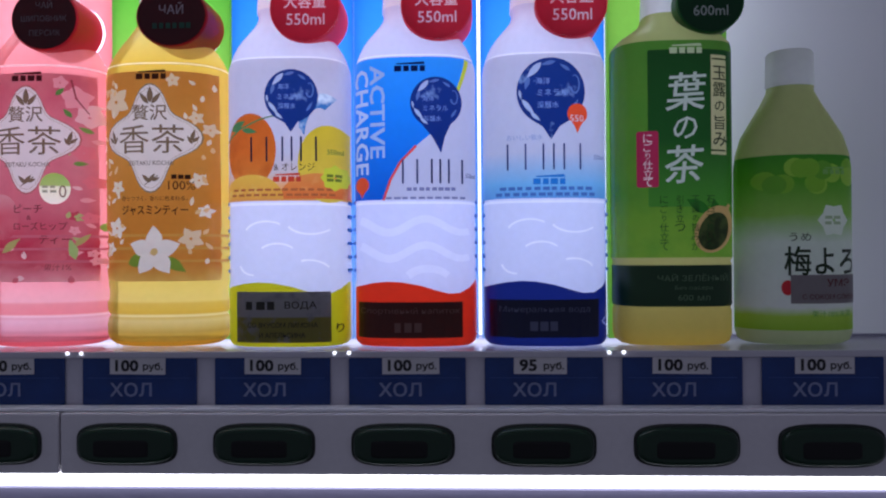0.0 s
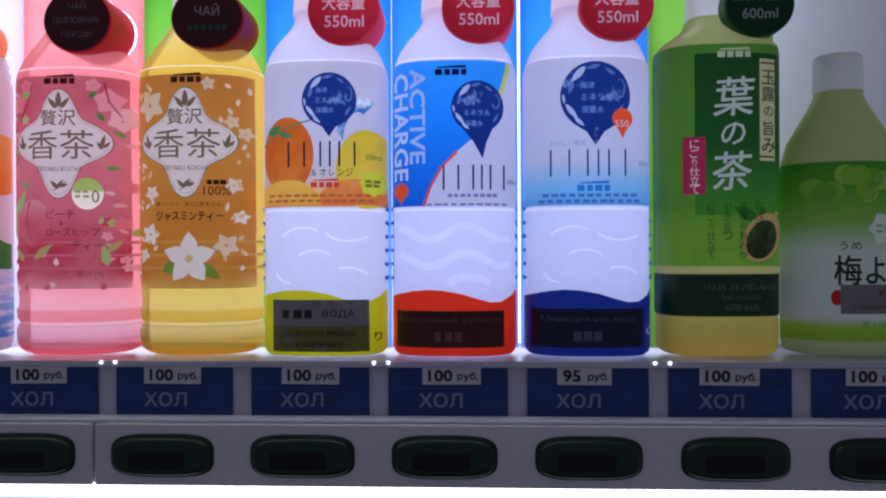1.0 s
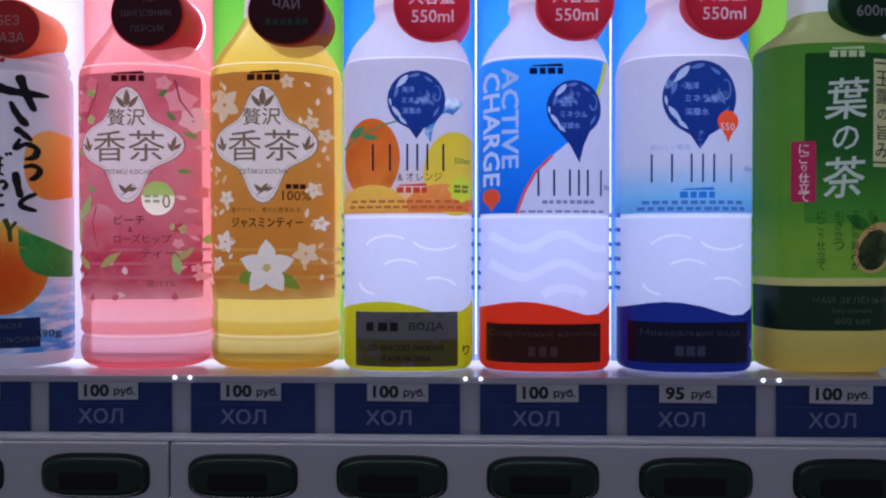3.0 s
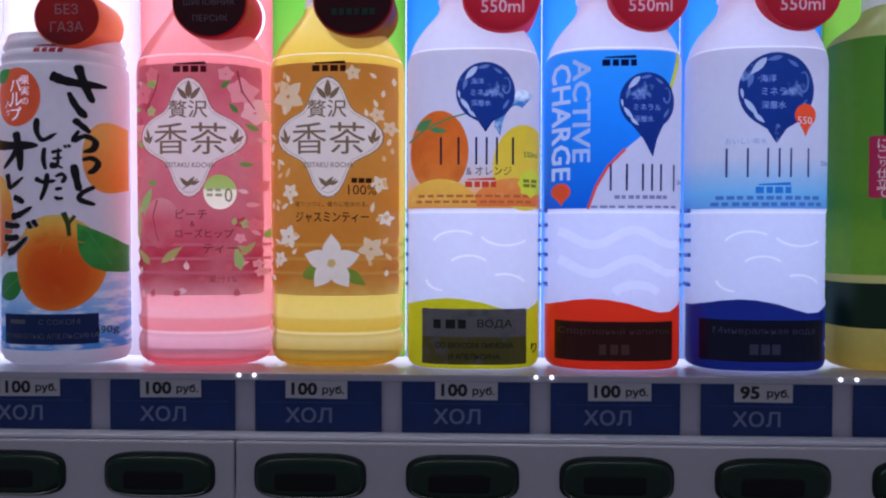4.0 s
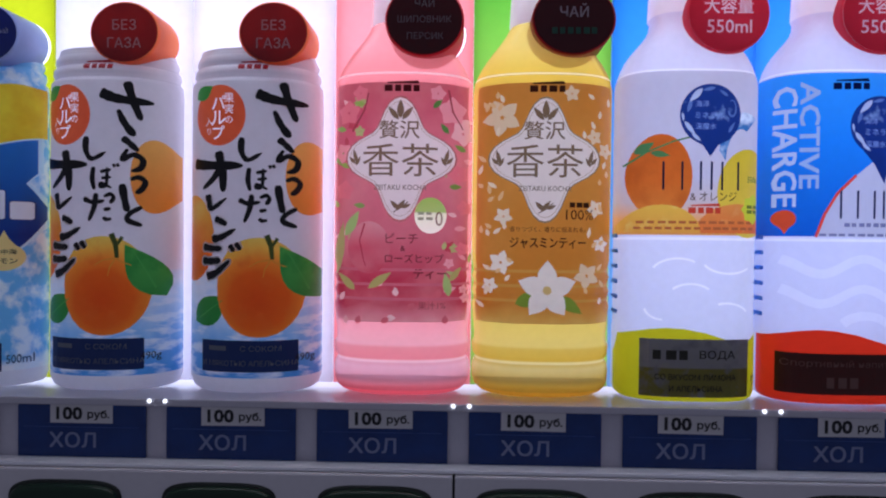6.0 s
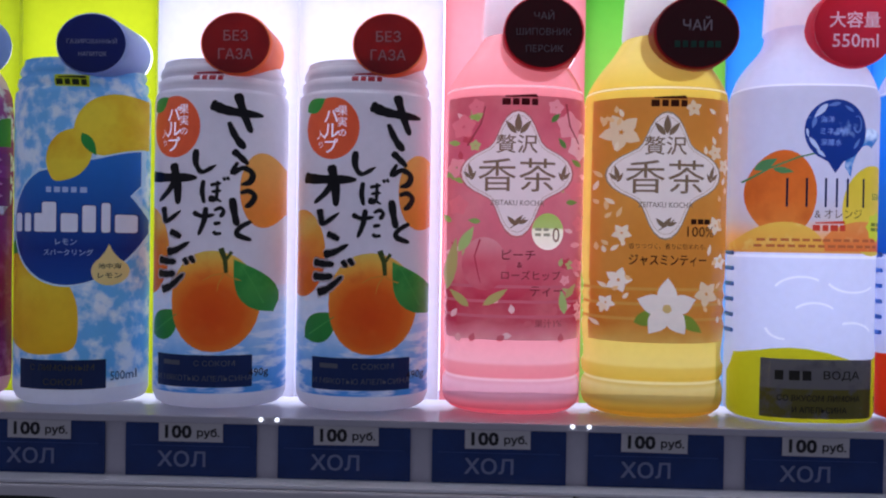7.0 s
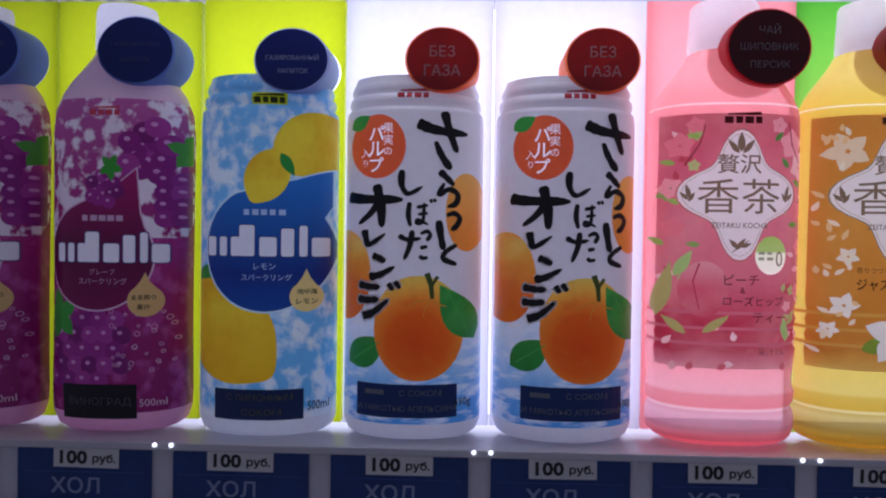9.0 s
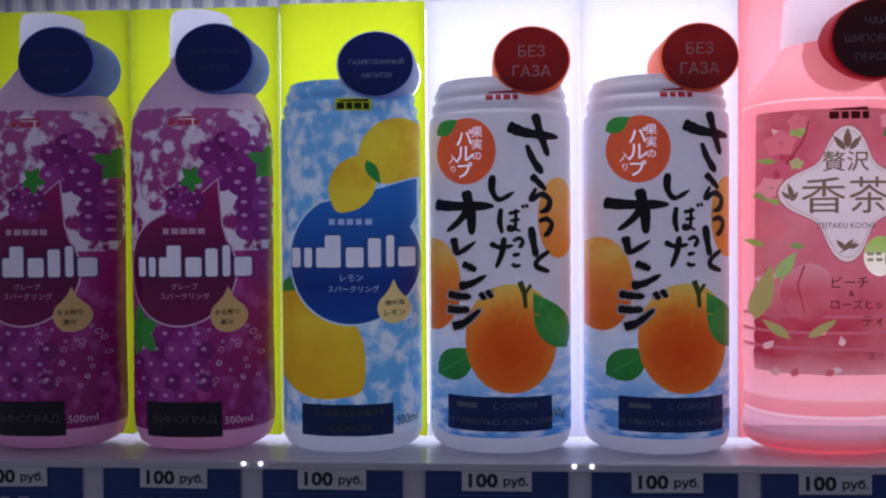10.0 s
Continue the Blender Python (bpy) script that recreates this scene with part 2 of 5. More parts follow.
def bars(cu, cv, width, height, words):
    """A line of small writing that cannot be read: short bars."""
    rnd = random.Random(int(abs(cu * 31 + cv * 17 + width * 7)))
    parts, u = [], cu - width / 2
    for k in range(words):
        w = width / words * rnd.uniform(0.6, 0.85)
        parts += rect(u, cv - height / 2, u + w, cv + height / 2)
        u += width / words
    return parts


def flat(polygons, y=0.0, depth=0.0):
    """Polygons in the plane of the front, as a bmesh in metres; depth: thickness backwards in millimetres."""
    bm = bmesh.new()
    for pts in polygons:
        vs = [bm.verts.new((u * MM, y * MM, v * MM)) for u, v in pts]
        if len(vs) > 2:
            bm.faces.new(vs)
    bm.normal_update()
    for f in bm.faces:
        if f.normal.y > 0:
            f.normal_flip()
    if depth:
        got = bmesh.ops.extrude_face_region(bm, geom=list(bm.faces))
        for v in got["geom"]:
            if isinstance(v, bmesh.types.BMVert):
                v.co.y += depth * MM
        bmesh.ops.recalc_face_normals(bm, faces=list(bm.faces))
    return bm


# ---- moulded dummies ----
class Form:
    """The moulded front of a dummy: (height, half width, depth) up its side, and how square its section is. All in millimetres."""

    def __init__(self, rows, power, back=34.0, slide=0.0):
        self.rows, self.power, self.back, self.slide, self.jobs = rows, power, back, slide, []
        FORMS.append(self)

    def at(self, v):
        zs = [r[0] for r in self.rows]
        return float(np.interp(v, zs, [r[1] for r in self.rows])), float(np.interp(v, zs, [r[2] for r in self.rows]))

    def y(self, u, v):
        w, d = self.at(v)
        q = min(1.0, abs(u) / w)
        return self.back - d * (1 - q ** self.power) ** (1 / self.power)

    def section(self, v, n=40):
        w, d = self.at(v)
        out = []
        for k in range(n + 1):
            a = math.pi * k / n
            x = -math.copysign(abs(math.cos(a)) ** (2 / self.power), math.cos(a))
            out.append((w * x, self.back - d * abs(math.sin(a)) ** (2 / self.power)))
        return out

    def shell(self, z0=None, z1=None, proud=0.0, n=40, base=True):
        """The wall between two heights, open at the back."""
        return Art(self, None, (self.rows[0][0] if z0 is None else z0, self.rows[-1][0] if z1 is None else z1), z0 is None, 1 if proud else 0)

    def wrap(self, polygons, layer=1):
        """Flat art printed on the wall; slide: how far the print is turned round the form."""
        polygons = [[(u + self.slide, v) for u, v in pts] for pts in polygons]
        return Art(self, polygons, None, False, layer + 1)

    def point(self, q, v):
        w, d = self.at(v)
        return q * w, self.back - d * max(0.0, 1 - abs(q) ** self.power) ** (1 / self.power)

    def finish(self):
        """Cut the one moulded sheet into its prints: each place of the wall belongs to the uppermost print alone."""
        wide = max(r[1] for r in self.rows)
        low, high = self.rows[0][0], self.rows[-1][0]
        verts, edges, faces, owner = [], [], [], []

        def add_face(pts, job):
            area = sum(a[0] * b[1] - a[1] * b[0] for a, b in zip(pts, pts[1:] + pts[:1]))
            if abs(area) < 1e-3:
                return
            if area < 0:
                pts = pts[::-1]
            k = len(verts)
            verts.extend(Vector(p) for p in pts)
            faces.append(list(range(k, k + len(pts))))
            owner.append(job)

        self.jobs.sort(key=lambda j: j[:2])
        for rank, (_, _, ob, art) in enumerate(self.jobs):
            if art.band:
                a, b = art.band
                add_face([(-wide, a), (wide, a), (wide, b), (-wide, b)], rank)
                continue
            for pts in art.polygons:
                row = [(u / self.at(v)[0] * wide, v) for u, v in pts]
                for axis, sign, edge in ((0, 1, 0.9985 * wide), (0, -1, 0.9985 * wide), (1, 1, high - 0.01), (1, -1, -low - 0.01)):
                    kept = []
                    for a, b in zip(row, row[1:] + row[:1]):
                        da, db = sign * a[axis] - edge, sign * b[axis] - edge
                        if da <= 0:
                            kept.append(a)
                        if (da < 0 < db) or (db < 0 < da):
                            t = da / (da - db)
                            kept.append((a[0] + (b[0] - a[0]) * t, a[1] + (b[1] - a[1]) * t))
                    row = kept
                if len(row) > 2:
                    add_face(row, rank)
        grid = (0.0, 0.2, 0.36, 0.5, 0.62, 0.72, 0.8, 0.86, 0.91, 0.95, 0.975, 0.99, 0.997, 1.0)
        for q in sorted({s * g for g in grid for s in (1, -1)}):
            edges.append((len(verts), len(verts) + 1))
            verts += [Vector((q * wide, low)), Vector((q * wide, high))]
        levels = sorted({*[r[0] for r in self.rows], *np.arange(low, high, 10.0).tolist()})
        for v in levels:
            edges.append((len(verts), len(verts) + 1))
            verts += [Vector((-wide, v)), Vector((wide, v))]
        vs, _, fs, _, _, of = delaunay_2d_cdt(verts, edges, faces, 0, 1e-4, True)
        held = [[] for _ in self.jobs]
        def inside(i, x, y):
            pts, hit = [verts[k] for k in faces[i]], False
            for a, b in zip(pts, pts[1:] + pts[:1]):
                if (a.y > y) != (b.y > y) and x < (b.x - a.x) * (y - a.y) / (b.y - a.y) + a.x:
                    hit = not hit
            return hit

        for f, ids in zip(fs, of):
            x, y = sum(vs[i].x for i in f) / 3, sum(vs[i].y for i in f) / 3
            for i in sorted(ids, key=lambda i: -owner[i]):
                if inside(i, x, y):
                    held[owner[i]].append(f)
                    break
        for (_, _, ob, art), mine in zip(self.jobs, held):
            used = sorted({i for f in mine for i in f})
            place = {i: k for k, i in enumerate(used)}
            cos, normals = [], []
            for i in used:
                q, v = max(-1.0, min(1.0, vs[i].x / wide)), vs[i].y
                x, y = self.point(q, v)
                qa, qb = max(-1.0, q - 0.004), min(1.0, q + 0.004)
                (xa, ya), (xb, yb) = self.point(qa, v), self.point(qb, v)
                ya2, yb2 = self.point(q, max(low, v - 0.4))[1], self.point(q, min(high, v + 0.4))[1]
                n = Vector((yb - ya, -(xb - xa), (xb - xa) * (yb2 - ya2) / 0.8))
                normals.append(n.normalized() if n.length > 1e-9 else Vector((0, -1, 0)))
                cos.append((x * MM, y * MM, v * MM))
            tris = [[place[i] for i in f] for f in mine]
            count = len(cos)
            if art.caps:
                for v in (low, high):
                    rim = [(max(-1, min(1, g))) for g in sorted({s * g for g in grid for s in (1, -1)})]
                    k = len(cos)
                    for q in rim:
                        x, y = self.point(q, v)
                        cos.append((x * MM, y * MM, v * MM))
                        normals.append(Vector((0, 0, -1 if v == low else 1)))
                    loop = list(range(k, k + len(rim)))
                    tris.append(loop if v == high else loop[::-1])
            me = ob.data
            me.from_pydata(cos, [], tris)
            me.polygons.foreach_set("use_smooth", [True] * len(me.polygons))
            me.update()
            if cos:
                me.normals_split_custom_set_from_vertices(normals)

    def laid_art(self, polygons, layer):
        return self.laid([[(u + self.slide, v) for u, v in pts] for pts in polygons], layer)

    def laid(self, polygons, layer=1, lift=0.09):
        """Flat art laid onto the wall, a little proud of it."""
        bm = bmesh.new()
        for pts in polygons:
            vs = [bm.verts.new((u, 0, v)) for u, v in pts]
            if len(vs) > 2:
                bm.faces.new(vs)
        bmesh.ops.remove_doubles(bm, verts=list(bm.verts), dist=0.002)
        bmesh.ops.triangulate(bm, faces=list(bm.faces))
        wmax = max(r[1] for r in self.rows)
        for sign in (1, -1):
            bmesh.ops.bisect_plane(bm, geom=[*bm.verts, *bm.edges, *bm.faces], plane_co=(sign * (wmax - 0.15), 0, 0), plane_no=(sign, 0, 0), clear_outer=True)
        if bm.verts:
            a, b = min(v.co.x for v in bm.verts), max(v.co.x for v in bm.verts)
            # cuts, closer towards the sides
            for q in (0.2, 0.36, 0.5, 0.62, 0.72, 0.8, 0.86, 0.91, 0.95, 0.98):
                for sign in (1, -1):
                    if a < sign * q * wmax < b:
                        bmesh.ops.bisect_plane(bm, geom=[*bm.verts, *bm.edges, *bm.faces], plane_co=(sign * q * wmax, 0, 0), plane_no=(1, 0, 0))
        bm.normal_update()
        for f in bm.faces:
            if f.normal.y > 0:
                f.normal_flip()
        for v in bm.verts:
            u, z = v.co.x, v.co.z
            v.co = (u * MM, (self.y(u, z) - layer * lift) * MM, z * MM)
        return bm

    def card(self, half_left, half_right, top, peg=None):
        """The sheet round the form, from which it is drawn, open behind it and behind the peg (u, v, half width, half height)."""
        rim = [(-self.at(r[0])[0], r[0]) for r in self.rows] + [(self.at(r[0])[0], r[0]) for r in reversed(self.rows)]
        foot = 2.6
        loops = [[(-half_left, foot), (half_right, foot), (half_right, top), (-half_left, top)], rim]
        if peg:
            loops.append(ellipse(peg[0], peg[1], peg[2] * 0.97, peg[3] * 0.97, n=36)[0])
        verts, edges = [], []
        for pts in loops:
            k = len(verts)
            verts += [Vector(p) for p in pts]
            edges += [(k + i, k + (i + 1) % len(pts)) for i in range(len(pts))]
        vs, _, fs, _, _, _ = delaunay_2d_cdt(verts, edges, [], 0, 1e-4)
        bm = bmesh.new()
        made = [bm.verts.new((v.x * MM, self.back * MM, v.y * MM)) for v in vs]
        for f in fs:
            u, v = sum(vs[i].x for i in f) / 3, sum(vs[i].y for i in f) / 3
            if not (-half_left < u < half_right and foot < v < top):
                continue
            if self.rows[0][0] < v < self.rows[-1][0] and abs(u) < self.at(v)[0]:
                continue
            if peg and ((u - peg[0]) / peg[2]) ** 2 + ((v - peg[1]) / peg[3]) ** 2 < 0.95:
                continue
            bm.faces.new([made[i] for i in f])
        for v in [v for v in bm.verts if not v.link_faces]:
            bm.verts.remove(v)
        # folded edges
        for u in (-half_left, half_right):
            bm.faces.new([bm.verts.new((u * MM, (self.back + d) * MM, z * MM)) for d, z in ((0, foot), (6, foot), (6, top), (0, top))])
        return bm


def inlay(outline, words):
    """A sheet cut into its ground and the letters let into it, as triangles."""
    verts, faces, owner = [Vector(p) for p in outline], [list(range(len(outline)))], [-1]
    for k, art in enumerate(words):
        for tri in art:
            (ax, ay), (bx, by), (cx, cy) = tri
            turn = (bx - ax) * (cy - ay) - (by - ay) * (cx - ax)
            if abs(turn) < 1e-7:
                continue
            faces.append(list(range(len(verts), len(verts) + 3)))
            owner.append(k)
            verts += [Vector(p) for p in (tri if turn > 0 else tri[::-1])]
    vs, _, fs, _, _, of = delaunay_2d_cdt(verts, [], faces, 1, 1e-5, True)
    ground, cut = [], [[] for _ in words]
    for f, ids in zip(fs, of):
        if not ids:
            continue
        k = max(owner[i] for i in ids)
        (ground if k < 0 else cut[k]).append([(vs[i].x, vs[i].y) for i in f])
    return ground, cut


def plug(parent, cu, cv, ru, rv, tube, face, lines, letter, front=6.0, back=33.0, lean=0.0, capped=True):
    """The round name tag on a short peg beside the neck of a dummy. lines: (writing, u, v, height, weight) from the face's middle."""
    bm = bmesh.new()
    rings = []
    n = 40
    for y, k in ((back, 1.0), (front + 2, 1.0), (front + 0.6, 1.0), (front, 0.965)):
        rings.append([bm.verts.new(((cu + ru * k * math.cos(2 * math.pi * i / n) + lean * (y - front) / (back - front)) * MM, y * MM,
                                    (cv + rv * k * math.sin(2 * math.pi * i / n)) * MM)) for i in range(n)])
    for lo, hi in zip(rings, rings[1:]):
        for i in range(n):
            bm.faces.new((lo[i], lo[(i + 1) % n], hi[(i + 1) % n], hi[i]))
    if capped:
        bm.faces.new(rings[-1])
    bmesh.ops.recalc_face_normals(bm, faces=list(bm.faces))
    peg = part("name_peg", bm, tube, parent, smooth=False)
    for f in peg.data.polygons:
        f.use_smooth = len(f.vertices) == 4
    if capped:
        part("face", flat(ellipse(cu, cv, ru * 0.95, rv * 0.95, n=40), front - 0.25), face, peg)
        for body, u, v, h, weight in lines:
            part("lettering", flat(lettering(body, cu + u, cv + v, h, weight), front - 0.5), letter, peg)
    else:
        ground, words = inlay(ellipse(cu, cv, ru * 0.968, rv * 0.968, n=40)[0], [lettering(body, cu + u, cv + v, h, weight) for body, u, v, h, weight in lines])
        part("face", flat(ground, front - 0.25), face, peg)
        for art in words:
            part("lettering", flat(art, front - 0.25), letter, peg)
    return peg


def sticker(parent, form, u0, v0, u1, v1, face, lines, letter, layer=8, turn=0.0):
    """A flat paper sticker on the front. lines: (writing, u, v, height, weight) from its middle; writing None: bars (words in weight)."""
    ob = part("sticker", form.wrap(rect(u0, v0, u1, v1, 0.4), layer), face, parent)
    mu, mv = (u0 + u1) / 2, (v0 + v1) / 2
    for body, u, v, h, w, *ext in lines:
        art = lettering(body, mu + u, mv + v, h, w, width=ext[0] if ext else None) if body else bars(mu + u, mv + v, ext[0], h, w)
        part("lettering", form.wrap(art, layer + 1), letter, ob)
    return ob


def maker_mark(parent, form, cu, cv, width, colour, layer=3, under=None):
    """The maker's mark as plain shapes: a slanted bar over four short blocks."""
    h = width * 0.3
    mark = [[(cu - width * 0.42, cv + h * 0.25), (cu + width * 0.5, cv + h * 0.25), (cu + width * 0.46, cv + h * 0.55), (cu - width * 0.42, cv + h * 0.38)]]
    for k, (a, b) in enumerate(((-0.5, -0.27), (-0.2, -0.02), (0.04, 0.27), (0.33, 0.5))):
        mark += rect(cu + width * a, cv - h * 0.5, cu + width * b, cv + h * 0.12, 0.2)
    if under:
        part("mark_ground", form.wrap(rect(cu - width * 0.56, cv - h * 0.66, cu + width * 0.56, cv + h * 0.66, 0.4), layer), under, parent)
    part("maker_mark", form.wrap(mark, layer + 1), colour, parent)


def strokes_mark(parent, form, u0, v0, u1, v1, colour, width, layer=5):
    """The drink's mark as plain upright bars in its place and colour."""
    w = u1 - u0
    for a in (0.0, 0.24, 0.48, 0.62, 0.76, 0.98):
        part("mark_bar", form.wrap(rect(u0 + w * a - width / 2, v0, u0 + w * a + width / 2, v1, width * 0.4), layer), colour, parent)


# ---- the machine round the display ----
def structure(name, bm, material, label, smooth=False):
    ob = part(name, bm, material, None, smooth=smooth)
    return tagged(ob, label, "vending machine", kind="structure")


LEFT, RIGHT = -0.80, 0.42
structure("shelf", box_mesh(LEFT, RIGHT, -0.001, 0.066, SHELF - 0.0035, SHELF, 0.0006), SHELF_PLASTIC, "glossy pale plastic display shelf under the dummy drinks")
structure("wall_back", box_mesh(LEFT, RIGHT, 0.075, 0.085, SHELF - 0.05, SHELF + 0.50), plastic("back_wall", "bdbccb", through_light=0, rough=0.5, grain=0.05),
          "pale grey back wall of the display case")
structure("wall_left", box_mesh(LEFT - 0.01, LEFT, -0.001, 0.085, SHELF - 0.05, SHELF + 0.50), GREY_PLASTIC, "grey side wall of the display case")
structure("wall_right", box_mesh(RIGHT, RIGHT + 0.01, -0.001, 0.085, SHELF - 0.05, SHELF + 0.50), GREY_PLASTIC, "grey side wall of the display case")
structure("ceiling", box_mesh(LEFT - 0.01, RIGHT + 0.01, -0.001, 0.085, SHELF + 0.50, SHELF + 0.51), GREY_PLASTIC, "grey top of the display case")
structure("wall_lower", box_mesh(LEFT - 0.01, RIGHT + 0.01, -0.0035, 0.085, 0.08, SHELF - 0.0715), plastic("lower_panel", "8a86a0", through_light=0, rough=0.35, grain=0.05),
          "violet grey lower front panel of the vending machine")
structure("floor", box_mesh(-1.6, 1.2, -1.4, 1.0, -0.05, 0.0), plastic("floor_tile", "6c6a68", through_light=0, rough=0.5, mottle=("5a5856", 4, 0.5, 0.1)), "dark grey floor in front of the machine")
structure("cabinet", box_mesh(LEFT - 0.012, RIGHT + 0.012, 0.0855, 0.70, 0.0, 1.83, 0.008), GREY_PLASTIC, "grey cabinet body of the vending machine")
# ribs of the back wall above the cards
for k in range(34):
    x = LEFT + 0.012 + k * 0.0115
    part("rib", box_mesh(x, x + 0.0045, 0.068, 0.0748, SHELF + 0.214, SHELF + 0.30, 0.0008, 1), GREY_PLASTIC, bpy.data.objects["wall_back"])

backlight = structure("backlight_panel", box_mesh(LEFT, RIGHT, 0.060, 0.066, SHELF + 0.002, SHELF + 0.212), light_panel("backlight", (0.785, 0.80, 1.04, 1), BACKLIGHT,
                      [(-0.80, 0.10), (-0.66, 0.24), (-0.60, 0.50), (-0.53, 0.84), (-0.46, 0.98), (-0.40, 1.0), (-0.15, 0.97), (0.05, 0.92), (0.09, 0.82), (0.13, 0.45), (0.175, 0.12), (0.25, 0.04), (0.42, 0.02)],
                      [(SHELF, 0.86), (SHELF + 0.05, 0.79), (SHELF + 0.10, 0.79), (SHELF + 0.16, 0.94), (SHELF + 0.212, 1.0)]),
                      "lit white backlight panel behind the dummies")

rail = structure("price_rail", box_mesh(LEFT, RIGHT, 0.0016, 0.012, SHELF - 0.0290, SHELF - 0.0036, 0.0004, 1), RAIL_PLASTIC, "grey rail that holds the blue price cards")
part("lip", box_mesh(LEFT, RIGHT, -0.0095, 0.0014, SHELF - 0.0300, SHELF - 0.0284, 0.0004), plastic("lip_plastic", "f2f1f6", through_light=0, rough=0.2), rail, "pale lip under the price cards")
SEAM = -0.2065
for name, a, b in (("button_panel", LEFT, SEAM - 0.0005), ("button_panel", SEAM + 0.0005, RIGHT)):
    structure(name, box_mesh(a, b, -0.011, 0.012, SHELF - 0.0622, SHELF - 0.0304, 0.0012, 3), GREY_PLASTIC, "light grey plastic panel that carries the selection buttons")
structure("panel_backing", box_mesh(LEFT, RIGHT, -0.004, 0.011, SHELF - 0.0605, SHELF - 0.0310), DARK_GAP, "dark backing behind the seam of the button panels")
strip = structure("light_strip", box_mesh(LEFT, RIGHT, -0.0095, 0.004, SHELF - 0.0690, SHELF - 0.0627, 0.0015, 3), glowing("strip_light", (0.93, 0.92, 1.0, 1), STRIP),
                  "lit white light strip under the buttons")
# unseen strip, inferred from the shoulder glints and the strip below
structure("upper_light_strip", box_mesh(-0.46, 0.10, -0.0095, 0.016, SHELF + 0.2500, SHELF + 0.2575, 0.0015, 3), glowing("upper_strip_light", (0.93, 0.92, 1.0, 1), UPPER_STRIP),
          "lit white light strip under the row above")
structure("upper_panel", box_mesh(LEFT, RIGHT, -0.011, 0.012, SHELF + 0.2580, SHELF + 0.3200, 0.0012, 3), GREY_PLASTIC, "light grey button panel of the row above")
# bright dots along the shelf edge; their brightness is added as emission
PIN_GLOW = glowing("pin_glow", (0.9, 0.9, 1.0, 1), 2.0)
for k in range(-5, 4):
    for d in (0.0, 0.0075):
        x = -0.0640 + 0.1432 * k + d
        bm = bmesh.new()
        bmesh.ops.create_uvsphere(bm, u_segments=14, v_segments=8, radius=0.0010)
        for v in bm.verts:
            v.co = (x + v.co.x, -0.0013 + v.co.y * 0.8, SHELF - 0.0008 + v.co.z)
        part("pin", bm, PIN_GLOW, bpy.data.objects["shelf"], "small bright pin, its glow added", smooth=True)

# ---- price cards and buttons ----
CARD_BLUE = plastic("card_blue", [(0.0, "1a3a7c"), (1.0, "214488")], (-28, -1), through_light=0.1, rough=0.25, mottle=("173470", 60, 0.5, 0.2))
CARD_GREY = plastic("card_lettering", "7f88ab", through_light=0, rough=0.4)
PAPER = plastic("paper", "d9d6d8", through_light=0.1, rough=0.7, grain=0.04)
BLACK_INK = ink("1a1a20", 0.0)
BEZEL = plastic("button_green", "0f2e1c", through_light=0.1, rough=0.32, grain=0.15)
WINDOW = plastic("button_window", "060607", through_light=0, rough=0.7, grain=0.2)
LED = glowing("green_led", (0.02, 1.0, 0.22, 1), 0.25)


def price_card(x, price, tilt, shift):
    ob = thing("price_card", x, 0.0, SHELF, "dark blue price card with a white price sticker in the rail", "price tag", "price cards")
    part("card", flat([[(-30.8, -28.4), (30.8, -28.4), *[(26.8 + 4 * math.cos(a), -5.2 + 4 * math.sin(a)) for a in np.linspace(0, math.pi / 2, 6)],
                        *[(-26.8 + 4 * math.cos(a), -5.2 + 4 * math.sin(a)) for a in np.linspace(math.pi / 2, math.pi, 6)]]], 0.3, 0.8), CARD_BLUE, ob)
    part("line", flat(rect(-28, -14.3, 28, -14.0), 0.1), ink("35559a", 0.0), ob)
    part("lettering", flat(lettering("ХОЛ", -4.3 + shift * 0.3, -20.3, 7.4, 0.022, stretch=1.12), 0.05), CARD_GREY, ob)
    w = 30 if price == "100" else 27.5
    st = part("price_sticker", flat(rect(-w / 2, -4.4, w / 2, 4.4), 0, 0.15), PAPER, ob, "white price sticker")
    st.matrix_local = pose(shift * MM, -0.0001, -0.0078, 0, tilt, 0)
    part("numeral", flat(lettering(price, -w / 2 + (9.2 if price == "100" else 7.4), 0.2, 6.2, 0.05, stretch=1.16), -0.15), BLACK_INK, st)
    part("lettering", flat(lettering("руб.", w / 2 - 6.8, -0.5, 4.9, 0.035, stretch=1.12), -0.15), BLACK_INK, st)
    return ob


def pillow(u, v, ru, rv, y0, y1, power=4.0, steps=7, n=48):
    """A rounded button: rings that close towards the front."""
    bm = bmesh.new()
    rings = []
    for k in range(steps + 1):
        a = math.pi / 2 * k / steps
        s = 1 - 0.30 * (1 - math.cos(a))
        y = y0 + (y1 - y0) * math.sin(a)
        rings.append([bm.verts.new((p * MM, y * MM, q * MM)) for p, q in ellipse(u, v, ru - (1 - s) * rv, rv * s, n=n, power=power)[0]])
    for lo, hi in zip(rings, rings[1:]):
        for i in range(n):
            bm.faces.new((lo[i], lo[(i + 1) % n], hi[(i + 1) % n], hi[i]))
    bm.faces.new(rings[-1])
    bmesh.ops.recalc_face_normals(bm, faces=list(bm.faces))
    return bm


